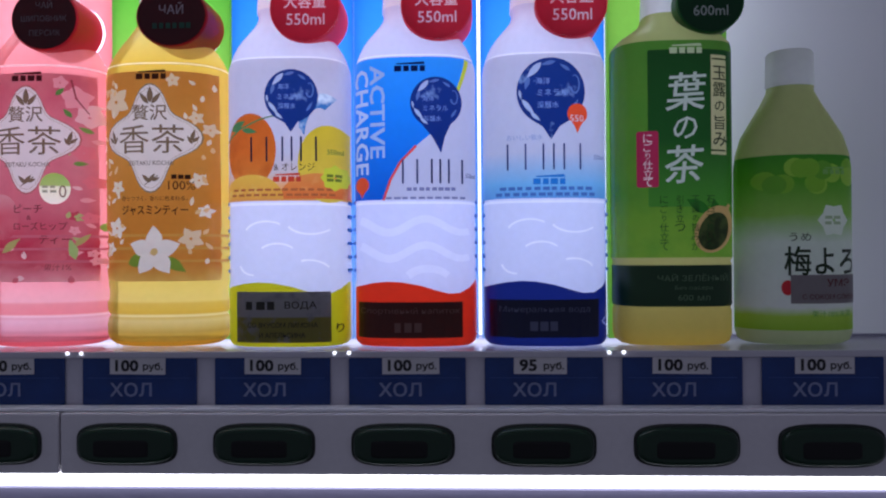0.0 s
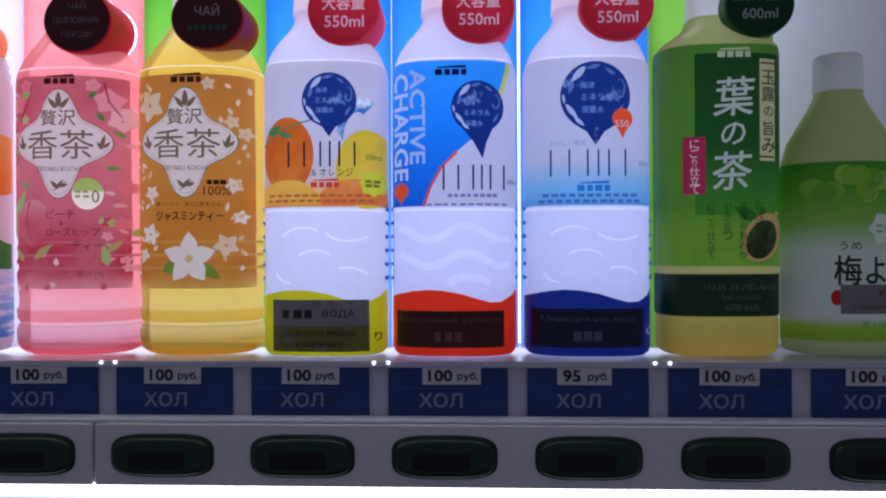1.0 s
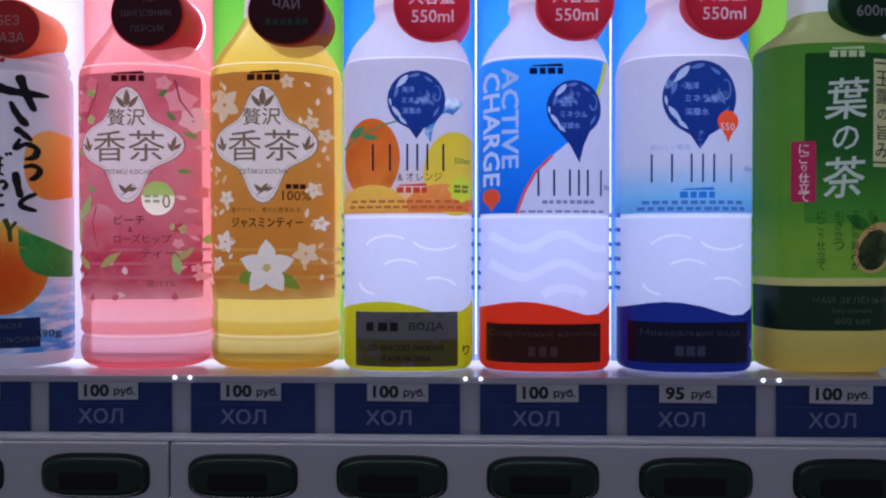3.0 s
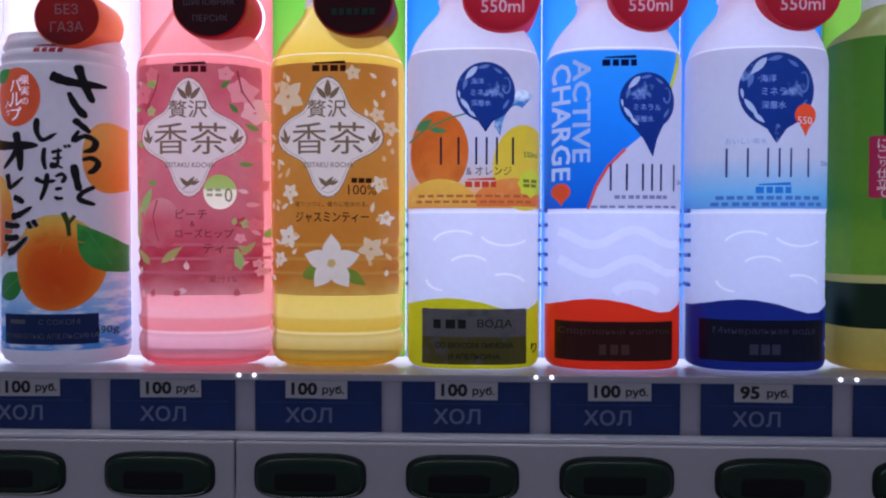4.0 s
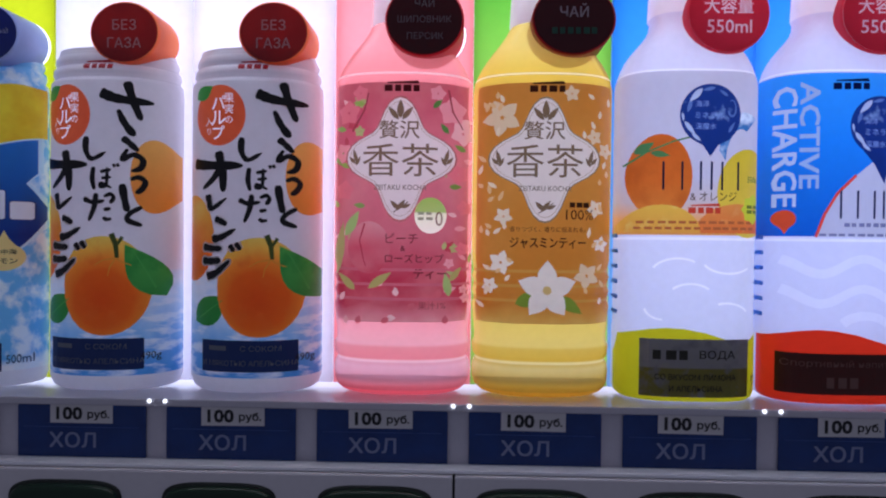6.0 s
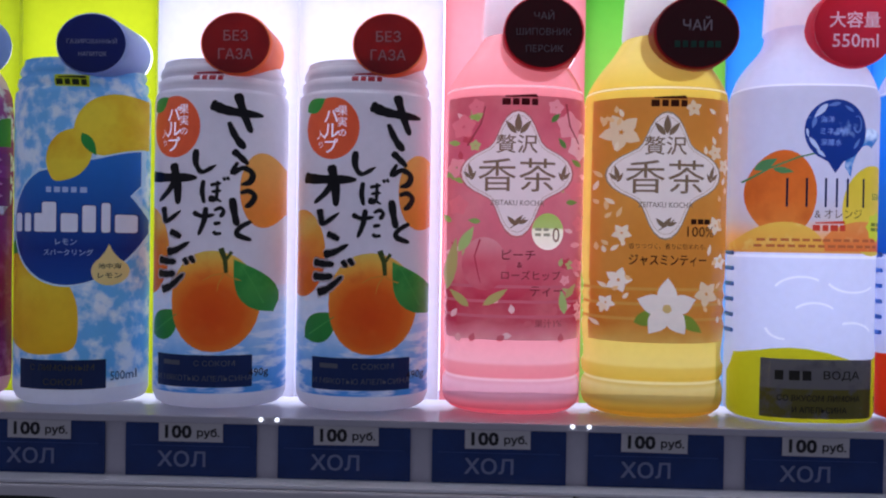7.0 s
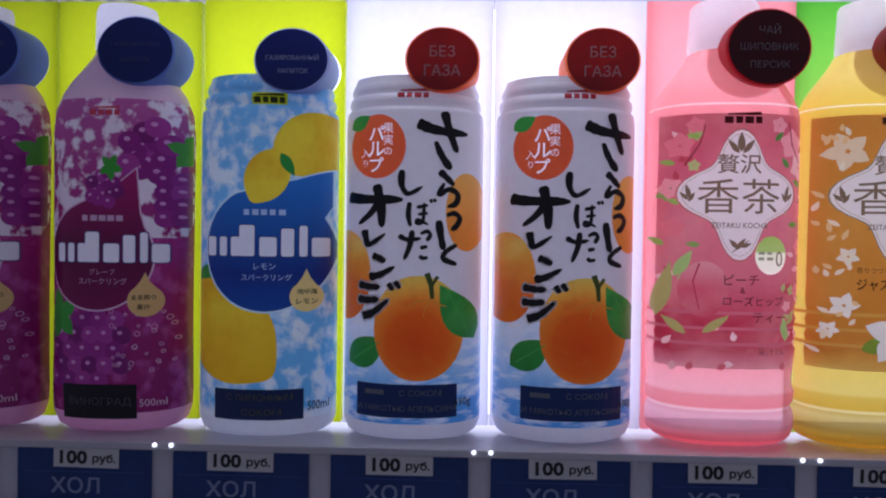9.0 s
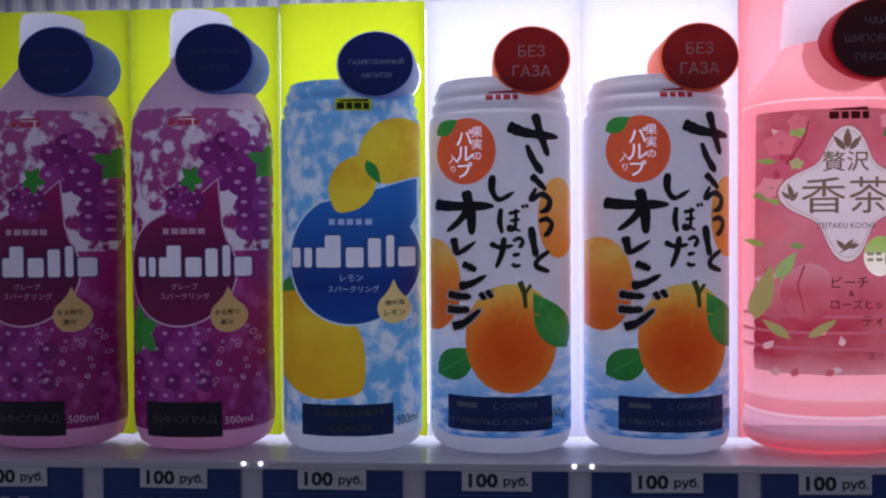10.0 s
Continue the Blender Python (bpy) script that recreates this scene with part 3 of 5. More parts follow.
def selection_button():
    ob = thing("selection_button", 0, -0.011, SHELF - 0.0465, "dark green glossy selection button with a black window", "button", "selection buttons")
    rim = part("rim", pillow(0, 0, 26.6, 11.0, 0.0, -1.6, 3.6), plastic("button_rim", "131c17", through_light=0, rough=0.55), ob, smooth=True)
    body = part("button_body", pillow(0, -0.2, 25.2, 9.8, -0.9, -4.4, 3.6), BEZEL, ob, smooth=True)
    part("window", pillow(-1.5, -1.4, 14.5, 4.5, -4.0, -4.9, 8.0), WINDOW, ob, "black display window", smooth=True)
    for k in range(5):
        part("led", pillow(3.5 + 2.6 * k, 4.9 - 0.25 * k * k * 0.6, 0.55, 0.4, -3.9, -4.35, 2.0, 3, 12), LED, ob, "tiny green light")
    return ob


# how far each card's sticker sits off the middle, millimetres
OFFSETS = {-4: 1.3, -3: -2.0, -2: -1.9, -1: 0.4, 0: 1.2, 1: -3.0}
rnd = random.Random(4)
BUTTON = selection_button()
BUTTON.matrix_world = pose(-0.0274, -0.011, SHELF - 0.0465)
for k in range(-10, 6):
    x = -0.0260 + 0.0715 * k
    price_card(x, "95" if k == 1 else "100", rnd.uniform(-0.8, 0.8), rnd.uniform(-1.0, 1.0) + 0.5 + OFFSETS.get(k, 0.0))
    if k:
        copy_thing(BUTTON, pose(-0.0274 + 0.0716 * k, -0.011, SHELF - 0.0465))

# ---- dummies ----
NAVY_FACE = plastic("navy_face", "26347c", through_light=0.22, rough=0.3)
RED_FACE = plastic("red_face", "d93a4e", through_light=0.6, rough=0.35)
BROWN_FACE = plastic("brown_face", "a03438", through_light=0.36, rough=0.25, mottle=("8a2a34", 45, 0.55, 0.2))
WINE_FACE = plastic("wine_face", "4a1018", through_light=0.14, rough=0.25)
LEAF_FACE = plastic("leaf_face", "17502a", through_light=0.4, rough=0.3)
PALE = ink("ece8ee", 0.3)
WHITE_INK = ink("f3f1f4", 0.5)
DARK_INK = ink("26232b", 0.2)
BROWN_INK = ink("7c6850", 0.34)


def can_form(slide=0.0):
    return Form([(1.5, 29.5, 24.5), (3, 31.5, 26.2), (7, 33.0, 27.6), (9, 33.0, 27.8), (148, 33.0, 27.8), (152, 32.6, 27.4), (154, 30.9, 25.6), (156, 31.8, 26.7), (158.5, 31.4, 26.5),
                 (160, 29.8, 24.8), (162, 30.8, 25.9), (164, 30.2, 25.4), (166, 29.0, 24.4), (168, 28.6, 24.0)], 2.15, slide=slide)


def orange_can(slide, card_right):
    ob = thing("dummy_can", 0, 0, SHELF, "tall white dummy can printed with oranges and black lettering", "dummy can", "orange juice cans")
    form = can_form(slide)
    part("shell", form.shell(), plastic("orange_can_shell", "ebe9f1", through_light=0.105, rough=0.28), ob, smooth=True)
    part("card", form.card(34.2, card_right, 209, (13.5, 174.5, 17.0, 14.8)), plastic("orange_can_card", "eceaf2", through_light=0.55, rough=0.3), ob, "white backing card")
    # groove lines tinted apart from the shell to stand in for their shading
    for z in (153.4, 159.6, 165.2):
        part("ring", form.shell(z, z + 0.7, 0.2), ink("dfdde6", 0.135), ob, "moulded ring with its shading tinted in")
    part("water_print", form.shell(9, 60, 0.2, base=False), dense("water_print", [(0.0, "4f9ae0"), (0.4, "8fc2ee"), (0.8, "d6e6f6"), (1.0, "efedf3")], (9, 60), mottle=("dfeaf8", 70, 0.54, 0.07), wave=0.5, stretch=4.0), ob,
         "blue water print", smooth=True)
    ou, ov = 7.5, 58.8
    orange = dense("orange_fruit", [(0.0, "d64c08"), (0.40, "df5e10"), (0.62, "ea8628"), (0.80, "ecb244"), (1.0, "e6cc5c")], (2, 31), mottle=("dc6420", 90, 0.66, 0.14), centre=(ou + slide, ov - 12.8), wave=0.12)
    orange2 = dense("orange_back", [(0.0, "dc621c"), (0.5, "e27428"), (0.75, "eaa83e"), (1.0, "e8cc6c")], (50, 96), mottle=("ec7c24", 60, 0.58, 0.15), wave=0.3)
    green = dense("leaf_print", [(0.0, "1c6a2a"), (1.0, "4fa548")], (30, 70), mottle=("2f8436", 80, 0.5, 0.1))
    part("back_orange", form.wrap(ellipse(-27.1, 76.0, 13, 21), 2), orange2, ob)
    part("back_orange", form.wrap(ellipse(29.4, 105.7, 9.5, 18), 2), dense("orange_right", [(0.0, "f0913a"), (1.0, "f2bb62")], (95, 130)), ob)
    part("orange_leaf", form.wrap(leaf(-15.9, 41.7, 22, 14, 35), 3), green, ob)
    part("orange", form.wrap(ellipse(8.2, 52.6, 20.5, 24, power=2.15), 4), orange, ob, "large orange")
    part("orange_leaf", form.wrap(leaf(25.6, 59.9, 30, 15.5, 122), 5), green, ob)
    part("stem", form.wrap(stroke([(14.3, 66.1), (13.8, 72.2), (11.8, 77.8)], 1.8, 1.5), 6), ink("3c4a1c", 0.135), ob)
    part("stem", form.wrap(stroke([(13.8, 71.7), (16.7, 76.3)], 1.3, 1.3), 6), ink("3c4a1c", 0.135), ob)
    for pts in ([(30.0, 51.5), (26.5, 59.5), (21.0, 70.0)], [(-22.5, 37.2), (-16.0, 41.8), (-9.6, 46.2)]):
        part("leaf_vein", form.wrap(stroke(pts, 0.7, 0.6), 6), ink("4a9c46", 0.135), ob)
    for pts in ([(13.6, 66.0), (8.0, 65.0), (3.6, 62.4)], [(14.2, 65.6), (17.4, 63.6), (20.6, 62.6)], [(13.4, 65.4), (11.0, 61.4), (10.2, 57.4)]):
        part("crease", form.wrap(stroke(pts, 0.9, 0.4), 6), ink("d88a2e", 0.135), ob)
    badge = part("badge", form.wrap(ellipse(-11.6, 135.1, 13.2, 14.6), 2), dense("badge_orange", "ee6a3e", mottle=("e25a34", 60, 0.55, 0.2)), ob, "orange fruit badge")
    part("badge_leaf", form.wrap(leaf(-20.0, 146.4, 11, 7, 30), 3), ink("3f9a3f", 0.135), badge)
    part("lettering", form.wrap(column("果実の", -6.6, 145.8, 4.6, 5.2, 0.01), 3), PALE, badge)
    part("lettering", form.wrap(column("パルプ", -12.0, 144.8, 6.6, 7.2, 0.015), 3), PALE, badge)
    part("lettering", form.wrap(column("入り", -17.2, 134.4, 4.2, 4.6, 0.01), 3), PALE, badge)
    brush = ink("16151a", 0.05)
    part("brush_character", form.laid_art(
        brush_stroke([(6.9, 145.4), (14.9, 142.5), (29.3, 141.3)], 5.6, 0.55) +
        brush_stroke([(18.7, 151.0), (21.1, 142.6), (24.6, 132.7)], 4.2, 0.70) +
        brush_stroke([(15.0, 137.3), (17.8, 130.9), (22.0, 125.0)], 2.4, 1.60), 9), brush, ob)
    part("brush_character", form.laid_art(
        brush_stroke([(16.9, 124.0), (20.0, 121.3), (23.5, 117.7)], 3.4, 0.70) +
        brush_stroke([(19.1, 118.6), (16.7, 113.4), (21.4, 115.9), (25.2, 113.6), (24.3, 109.5), (20.6, 108.0)], 2.2, 1.30), 9), brush, ob)
    part("brush_character", form.laid_art(
        brush_stroke([(20.3, 103.9), (23.7, 105.1), (26.2, 102.9), (24.8, 99.3), (22.4, 97.4)], 2.2, 1.20), 9), brush, ob)
    part("brush_character", form.laid_art(
        brush_stroke([(16.8, 101.7), (17.7, 95.3), (19.1, 88.4)], 3.6, 0.80) +
        brush_stroke([(25.0, 90.8), (20.1, 87.5), (19.2, 84.3), (25.1, 81.8)], 2.4, 1.10), 9), brush, ob)
    part("brush_character", form.laid_art(
        brush_stroke([(0.1, 124.2), (-0.1, 117.6), (3.0, 113.5), (9.5, 116.9)], 3.4, 0.50), 9), brush, ob)
    part("brush_character", form.laid_art(
        brush_stroke([(3.7, 109.7), (3.1, 104.0), (4.2, 98.8)], 2.6, 0.80) +
        brush_stroke([(6.9, 107.4), (12.0, 108.5)], 1.8, 0.80) +
        brush_stroke([(7.5, 104.3), (12.0, 104.9)], 1.6, 0.80) +
        brush_stroke([(10.2, 109.5), (9.7, 101.3), (7.0, 100.2), (7.5, 101.8), (12.2, 99.7)], 1.8, 0.90) +
        brush_stroke([(12.9, 111.2), (13.7, 109.6)], 1.6, 0.80) +
        brush_stroke([(14.5, 111.5), (15.4, 109.9)], 1.6, 0.80), 9), brush, ob)
    part("brush_character", form.laid_art(
        brush_stroke([(8.7, 95.5), (11.7, 96.7), (13.1, 95.0), (11.5, 92.3)], 1.8, 1.10), 9), brush, ob)
    part("brush_character", form.laid_art(
        brush_stroke([(-1.2, 94.6), (3.3, 92.7), (9.1, 93.6)], 2.6, 0.60) +
        brush_stroke([(5.0, 97.1), (4.0, 90.3), (1.4, 83.7)], 2.8, 0.70) +
        brush_stroke([(8.6, 89.2), (11.9, 89.8)], 2.0, 0.80) +
        brush_stroke([(8.4, 85.7), (9.7, 84.6), (12.2, 84.9)], 2.0, 0.80), 9), brush, ob)
    part("brush_character", form.laid_art(
        brush_stroke([(-25.7, 112.3), (-17.5, 111.1), (0.6, 110.8)], 5.6, 0.60) +
        brush_stroke([(-11.7, 117.7), (-9.5, 107.9), (-9.1, 98.3)], 4.8, 0.80) +
        brush_stroke([(-10.6, 109.5), (-14.7, 104.4), (-20.3, 99.8)], 3.6, 0.50), 9), brush, ob)
    pale_rim = ink("efe9ea", 0.135)
    part("brush_rim", form.laid_art(
        brush_stroke([(-17.3, 97.1), (-16.6, 93.4), (-15.1, 90.3), (-7.4, 95.3)], 5.5, 0.45), 8), pale_rim, ob)
    part("brush_rim", form.laid_art(
        brush_stroke([(-13.3, 85.5), (-10.2, 84.3), (-7.2, 82.7)], 4.7, 0.90) +
        brush_stroke([(-14.9, 75.7), (-10.1, 76.6), (-2.8, 80.6)], 5.9, 0.40), 8), pale_rim, ob)
    part("brush_rim", form.laid_art(
        brush_stroke([(-20.4, 72.0), (-14.8, 71.2), (-9.0, 71.2)], 5.2, 0.70) +
        brush_stroke([(-20.8, 65.4), (-15.5, 65.0), (-9.6, 65.6)], 5.2, 0.80) +
        brush_stroke([(-18.4, 57.4), (-12.6, 59.6), (-5.0, 66.0)], 6.2, 0.50) +
        brush_stroke([(-5.7, 73.0), (-3.4, 69.8)], 4.3, 0.80) +
        brush_stroke([(-2.7, 74.0), (-0.2, 70.7)], 4.3, 0.80), 8), pale_rim, ob)
    part("brush_character", form.laid_art(
        brush_stroke([(-17.3, 97.1), (-16.6, 93.4), (-15.1, 90.3), (-7.4, 95.3)], 3.8, 0.45), 9), brush, ob)
    part("brush_character", form.laid_art(
        brush_stroke([(-13.3, 85.5), (-10.2, 84.3), (-7.2, 82.7)], 3.0, 0.90) +
        brush_stroke([(-14.9, 75.7), (-10.1, 76.6), (-2.8, 80.6)], 4.2, 0.40), 9), brush, ob)
    part("brush_character", form.laid_art(
        brush_stroke([(-19.8, 72.0), (-14.8, 71.2), (-9.6, 71.2)], 3.5, 0.70) +
        brush_stroke([(-20.2, 65.4), (-15.5, 65.0), (-10.2, 65.6)], 3.5, 0.80) +
        brush_stroke([(-17.8, 57.6), (-12.6, 59.6), (-5.6, 65.6)], 4.4, 0.40) +
        brush_stroke([(-5.7, 73.0), (-3.4, 69.8)], 2.6, 0.80) +
        brush_stroke([(-2.7, 74.0), (-0.2, 70.7)], 2.6, 0.80), 9), brush, ob)
    sticker(ob, form, -20.2, 12.0, 26.0, 27.2, plastic("navy_sticker", "1b3670", through_light=0.06, rough=0.4),
            [(None, -12, 3.8, 2.2, 1, 14), ("С СОКОМ", 6.5, 3.8, 2.7, 0.0, 19), ("И МЯКОТЬЮ АПЕЛЬСИНА", 0.5, -3.3, 2.7, 0.0, 46)], ink("6f7480", 0.0))
    part("lettering", form.wrap(lettering("490g", 28.4, 18.0, 4.8, 0.012, width=7.6), 9), DARK_INK, ob)
    maker_mark(ob, form, 4.4, 159.3, 14, ink("a3202e", 0.135))
    plug(ob, 13.5, 174.5, 17.0, 14.8, plastic("orange_peg", "ef8a5c", through_light=0.65), BROWN_FACE, [("БЕЗ", 0, 3.6, 5.0, 0.01), ("ГАЗА", 0, -5, 5.0, 0.01)], ink("c0acb4", 0.3), 8)
    return ob


def lemon_can():
    ob = thing("dummy_can", 0, 0, SHELF, "tall light blue dummy can printed with lemons", "dummy can")
    form = can_form()
    part("shell", form.shell(), plastic("lemon_can_shell", [(0.0, "f0f0f4"), (0.07, "eef0f6"), (0.09, "6db6ea"), (1.0, "7cbcec")], (0, 168), through_light=0.135, rough=0.28, mottle=("e2edf8", 120, 0.53, 0.08)), ob, smooth=True)
    part("base_band", form.shell(1.5, 9.5, 0.15, base=False), ink("e4e4ee", 0.135), ob, smooth=True)
    part("card", form.card(33.8, 35.2, 209, (16.5, 173.5, 17.4, 14.6)), plastic("lemon_card", "ccd81e", through_light=0.66, rough=0.35), ob, "lime yellow backing card")
    yellow = dense("lemon_print", [(0.0, "e8ae0c"), (0.3, "f0cc30"), (1.0, "f4d838")], (20, 150), mottle=("dd9a0a", 45, 0.56, 0.16), wave=0.2)
    part("leaf_print", form.wrap(leaf(-24.8, 71.6, 26, 17, 60), 2), ink("3f9440", 0.135), ob)
    part("lemon", form.wrap(lemon_shape(-14.8, 49.8, 26.5, 22, -42), 3), yellow, ob)
    part("lemon", form.wrap(lemon_shape(23.7, 136.2, 17, 14, 35), 3), yellow, ob)
    cu, cv = 4.2, 87.6
    swoosh = [(cu + 29 * math.cos(radians(a)), cv + 28.5 * math.sin(radians(a))) for a in range(118, 398, 7)]
    swoosh += [(cu + 27.6, cv + 20), (cu + 27.6, cv + 37), (cu + 14, cv + 32)]
    part("mark_rim", form.wrap([[(cu + (u - cu) * 1.03, cv + (v - cv) * 1.03) for u, v in swoosh]], 4), ink("c8e2f4", 0.135), ob)
    part("mark_ground", form.wrap([swoosh], 5), dense("navy_drop", [(0.0, "1c4d9e"), (0.35, "14307c"), (1.0, "2f74c4")], (50, 125)), ob, "navy drop shape")
    part("lemon", form.wrap(lemon_shape(4.8, 121.0, 12.4, 10, 62), 6), yellow, ob)
    part("leaf_print", form.wrap(leaf(14.0, 126.3, 12, 5, -60), 7), ink("2f8a3a", 0.135), ob)
    logo_blocks(ob, form, -24.2, 84.3, 31.1, 98.5)
    part("small_writing", form.wrap(bars(4.4, 104.4, 20, 2.6, 5), 6), ink("aebfe0", 0.135), ob)
    part("lettering", form.wrap(lettering("レモン", 4.2, 79.7, 2.8, 0.01), 6), ink("b9c8e4", 0.135), ob)
    part("lettering", form.wrap(lettering("スパークリング", 4.9, 74.7, 3.0, 0.01), 6), ink("b9c8e4", 0.135), ob)
    d = part("drop", form.wrap(drop(22.2, 65.8, 6.9, 13.0, up=True), 8), ink("e8cf86", 0.135), ob, "pale gold drop")
    part("lettering", form.wrap(lettering("地中海", 22.7, 68.3, 2.6, 0.02), 9), DARK_INK, d)
    part("lettering", form.wrap(lettering("レモン", 22.7, 63.8, 2.5, 0.02), 9), DARK_INK, d)
    sticker(ob, form, -19.2, 9.5, 21.8, 23.5, plastic("navy_sticker_small", "1a3264", through_light=0.06, rough=0.4),
            [("С ЛИМОННЫМ", 1, 3.4, 3.0, 0.0, 30), ("СОКОМ", 2, -3.4, 3.0, 0.0, 18)], ink("5f5c42", 0.0))
    part("lettering", form.wrap(lettering("500ml", 27.4, 15.2, 4.4, 0.012, width=8), 9), ink("2d4a70", 0.135), ob)
    maker_mark(ob, form, 5.3, 156.5, 14, ink("2c3410", 0.135), 3, ink("c3cc1a", 0.135))
    plug(ob, 15.6, 173.5, 17.4, 14.6, plastic("lilac_peg", "a9b2dc", through_light=0.65), NAVY_FACE, [("ГАЗИРОВАННЫЙ", 0.4, 1.2, 2.8, 0.012), ("НАПИТОК", 0.8, -5.0, 2.1, 0.012)], ink("c4c8e0", 0.3), 6.5)
    return ob


def logo_blocks(parent, form, u0, v0, u1, v1):
    """The drink's mark as plain pale blocks with a dark rim, in the rhythm of its width."""
    w, h = u1 - u0, v1 - v0
    spans = [(0.0, 0.085, 0.62), (0.12, 0.19, 0.62), (0.225, 0.31, 0.62), (0.30, 0.43, 1.0), (0.47, 0.61, 0.62), (0.645, 0.745, 0.9), (0.785, 0.845, 1.0), (0.875, 1.0, 0.62)]
    for a, b, top in spans:
        part("mark_rim", form.wrap(rect(u0 + w * a - 0.45, v0 - 0.45, u0 + w * b + 0.45, v0 + h * top + 0.45, 1.2), 6), ink("2c3a74", 0.135), parent)
    for a, b, top in spans:
        part("mark_block", form.wrap(rect(u0 + w * a, v0, u0 + w * b, v0 + h * top, 1.0), 7), ink("e6e4ee", 0.135), parent)


def vine_leaf(cu, cv, r, turn):
    """A lobed vine leaf."""
    pts = []
    for k in range(40):
        a = 2 * math.pi * k / 40
        rr = r * (0.74 + 0.2 * math.cos(5 * a) + 0.06 * math.cos(15 * a))
        pts.append((cu + rr * math.cos(a + radians(turn)) * 0.85, cv + rr * math.sin(a + radians(turn))))
    return [pts]


def lemon_shape(cu, cv, ru, rv, turn):
    """A lemon's outline with its two nibs."""
    c, s = math.cos(radians(turn)), math.sin(radians(turn))
    pts = []
    for k in range(48):
        a = 2 * math.pi * k / 48
        nib = 1 + 0.16 * max(0.0, math.cos(a)) ** 14 + 0.12 * max(0.0, -math.cos(a)) ** 14
        x, y = ru * nib * math.cos(a), rv * math.sin(a)
        pts.append((cu + c * x - s * y, cv + s * x + c * y))
    return [pts]


def grape_print(name, *ramp, **more):
    """The grape bottles' dark print, the thickest of all."""
    return plastic(name, *ramp, through_light=0.095, **more)


def grape_bottle():
    ob = thing("dummy_bottle", 0, 0, SHELF, "purple grape soda dummy bottle with grapes and a wine-red drop", "dummy bottle", "grape soda bottles")
    form = Form([(1.5, 27, 22), (4, 30.5, 25), (10, 32.6, 27), (18, 33, 27.6), (60, 32.6, 27.4), (110, 33, 27.6), (140, 33.2, 27.8), (152, 32.2, 27), (160, 29, 25), (166, 25, 23),
                 (172, 20, 20), (178, 15.5, 17), (181, 14, 16), (182, 14.6, 16.4), (200, 14.2, 16), (203, 13, 15)], 2.4, slide=1.5)
    part("shell", form.shell(), plastic("grape_shell", [(0.0, "e9a7cf"), (1.0, "e7c3da")], (0, 160), through_light=0.095, rough=0.2), ob, smooth=True)
    part("label", form.shell(11, 92, 0.2, base=False), grape_print("grape_label", [(0.0, "861a66"), (0.5, "94206e"), (1.0, "a8307e")], (11, 92), mottle=("c058a8", 110, 0.62, 0.12), rough=0.25), ob, "purple label")
    part("label_splash", form.shell(92, 156, 0.2, base=False), grape_print("grape_splash", [(0.0, "98286f"), (0.4, "a83c86"), (1.0, "b85e9e")], (92, 156), mottle=("efe2ee", 135, 0.53, 0.05), rough=0.25), ob, "white and purple splash print")
    part("cap", form.shell(181.5, 203, 0.5), WHITE_SHEET, ob, "white cap", smooth=True)
    part("card", form.card(35.4, 35.5, 208, (14.0, 178.0, 18.2, 15.6)), plastic("grape_card", "c6d420", through_light=0.64, rough=0.35), ob, "lime yellow backing card")
    r2 = random.Random(7)
    cu, cv = 18.5, 132.9
    shades = [ink(c, 0.095) for c in ("86207a", "942a84", "761a6a", "a03890")]
    gleam = ink("d090c4", 0.095)

    def berry_at(u, v, r, layer):
        part("grape", form.wrap(ellipse(u, v, r, r, n=18), layer), r2.choice(shades), ob)
        part("grape_gleam", form.wrap(ellipse(u - r * 0.2, v + r * 0.25, r * 0.28, r * 0.22, n=8), layer), gleam, ob)

    for k in range(13):
        a = k * 2.4
        berry_at(cu + 2.9 * math.sqrt(k) * math.cos(a), cv - 1 + 3.6 * math.sqrt(k) * math.sin(a), 5.0, 2)
    for k in range(8):
        berry_at(cu + 6 + (k % 2) * 6, cv - 14 - (k // 2) * 6, 4.2, 2)
    cu, cv = -1.1, 115.7
    part("grape_leaf", form.wrap(vine_leaf(32.6, 133.2, 9.5, 20), 3), ink("4fa03c", 0.095), ob)
    cu2, cv2 = -4.6, 83.5
    swoosh = [(cu2 + 25 * math.cos(radians(a)), cv2 + 25 * math.sin(radians(a))) for a in range(112, 398, 7)] + [(cu2 + 19.5, cv2 + 20), (cu2 + 18, cv2 + 40), (cu2 + 8, cv2 + 31)]
    part("mark_rim", form.wrap([[(cu2 + (u - cu2) * 1.03, cv2 + (v - cv2) * 1.03) for u, v in swoosh]], 4), ink("d8b4d0", 0.095), ob)
    part("mark_ground", form.wrap([swoosh], 5), grape_print("wine_drop", [(0.0, "7a1252"), (0.5, "5e0c40"), (1.0, "a01a68")], (50, 125)), ob, "wine-red drop shape")
    for k in range(14):
        a = k * 2.4
        berry_at(cu + 1.9 * math.sqrt(k) * math.cos(a), cv - 1 + 2.3 * math.sqrt(k) * math.sin(a), 3.1, 6)
    part("grape_leaf", form.wrap(vine_leaf(2.1, 124.2, 6.6, 60), 8), ink("3d9a34", 0.095), ob)
    part("grape_leaf", form.wrap(vine_leaf(-23.8, 55.5, 13, 30), 3), ink("3f9a3a", 0.095), ob)
    for k in range(24):
        berry_at(-25 + (k % 5) * 7.4 + (k // 5 % 2) * 3, 54 - (k // 5) * 7, 4.3, 2)
    ring = []
    for k in range(34):
        u, v, r = r2.uniform(2, 29), r2.uniform(30, 62), r2.uniform(0.5, 1.2)
        ring += stroke(arc(u, v, r, r, 0, 360, 10), 0.3)
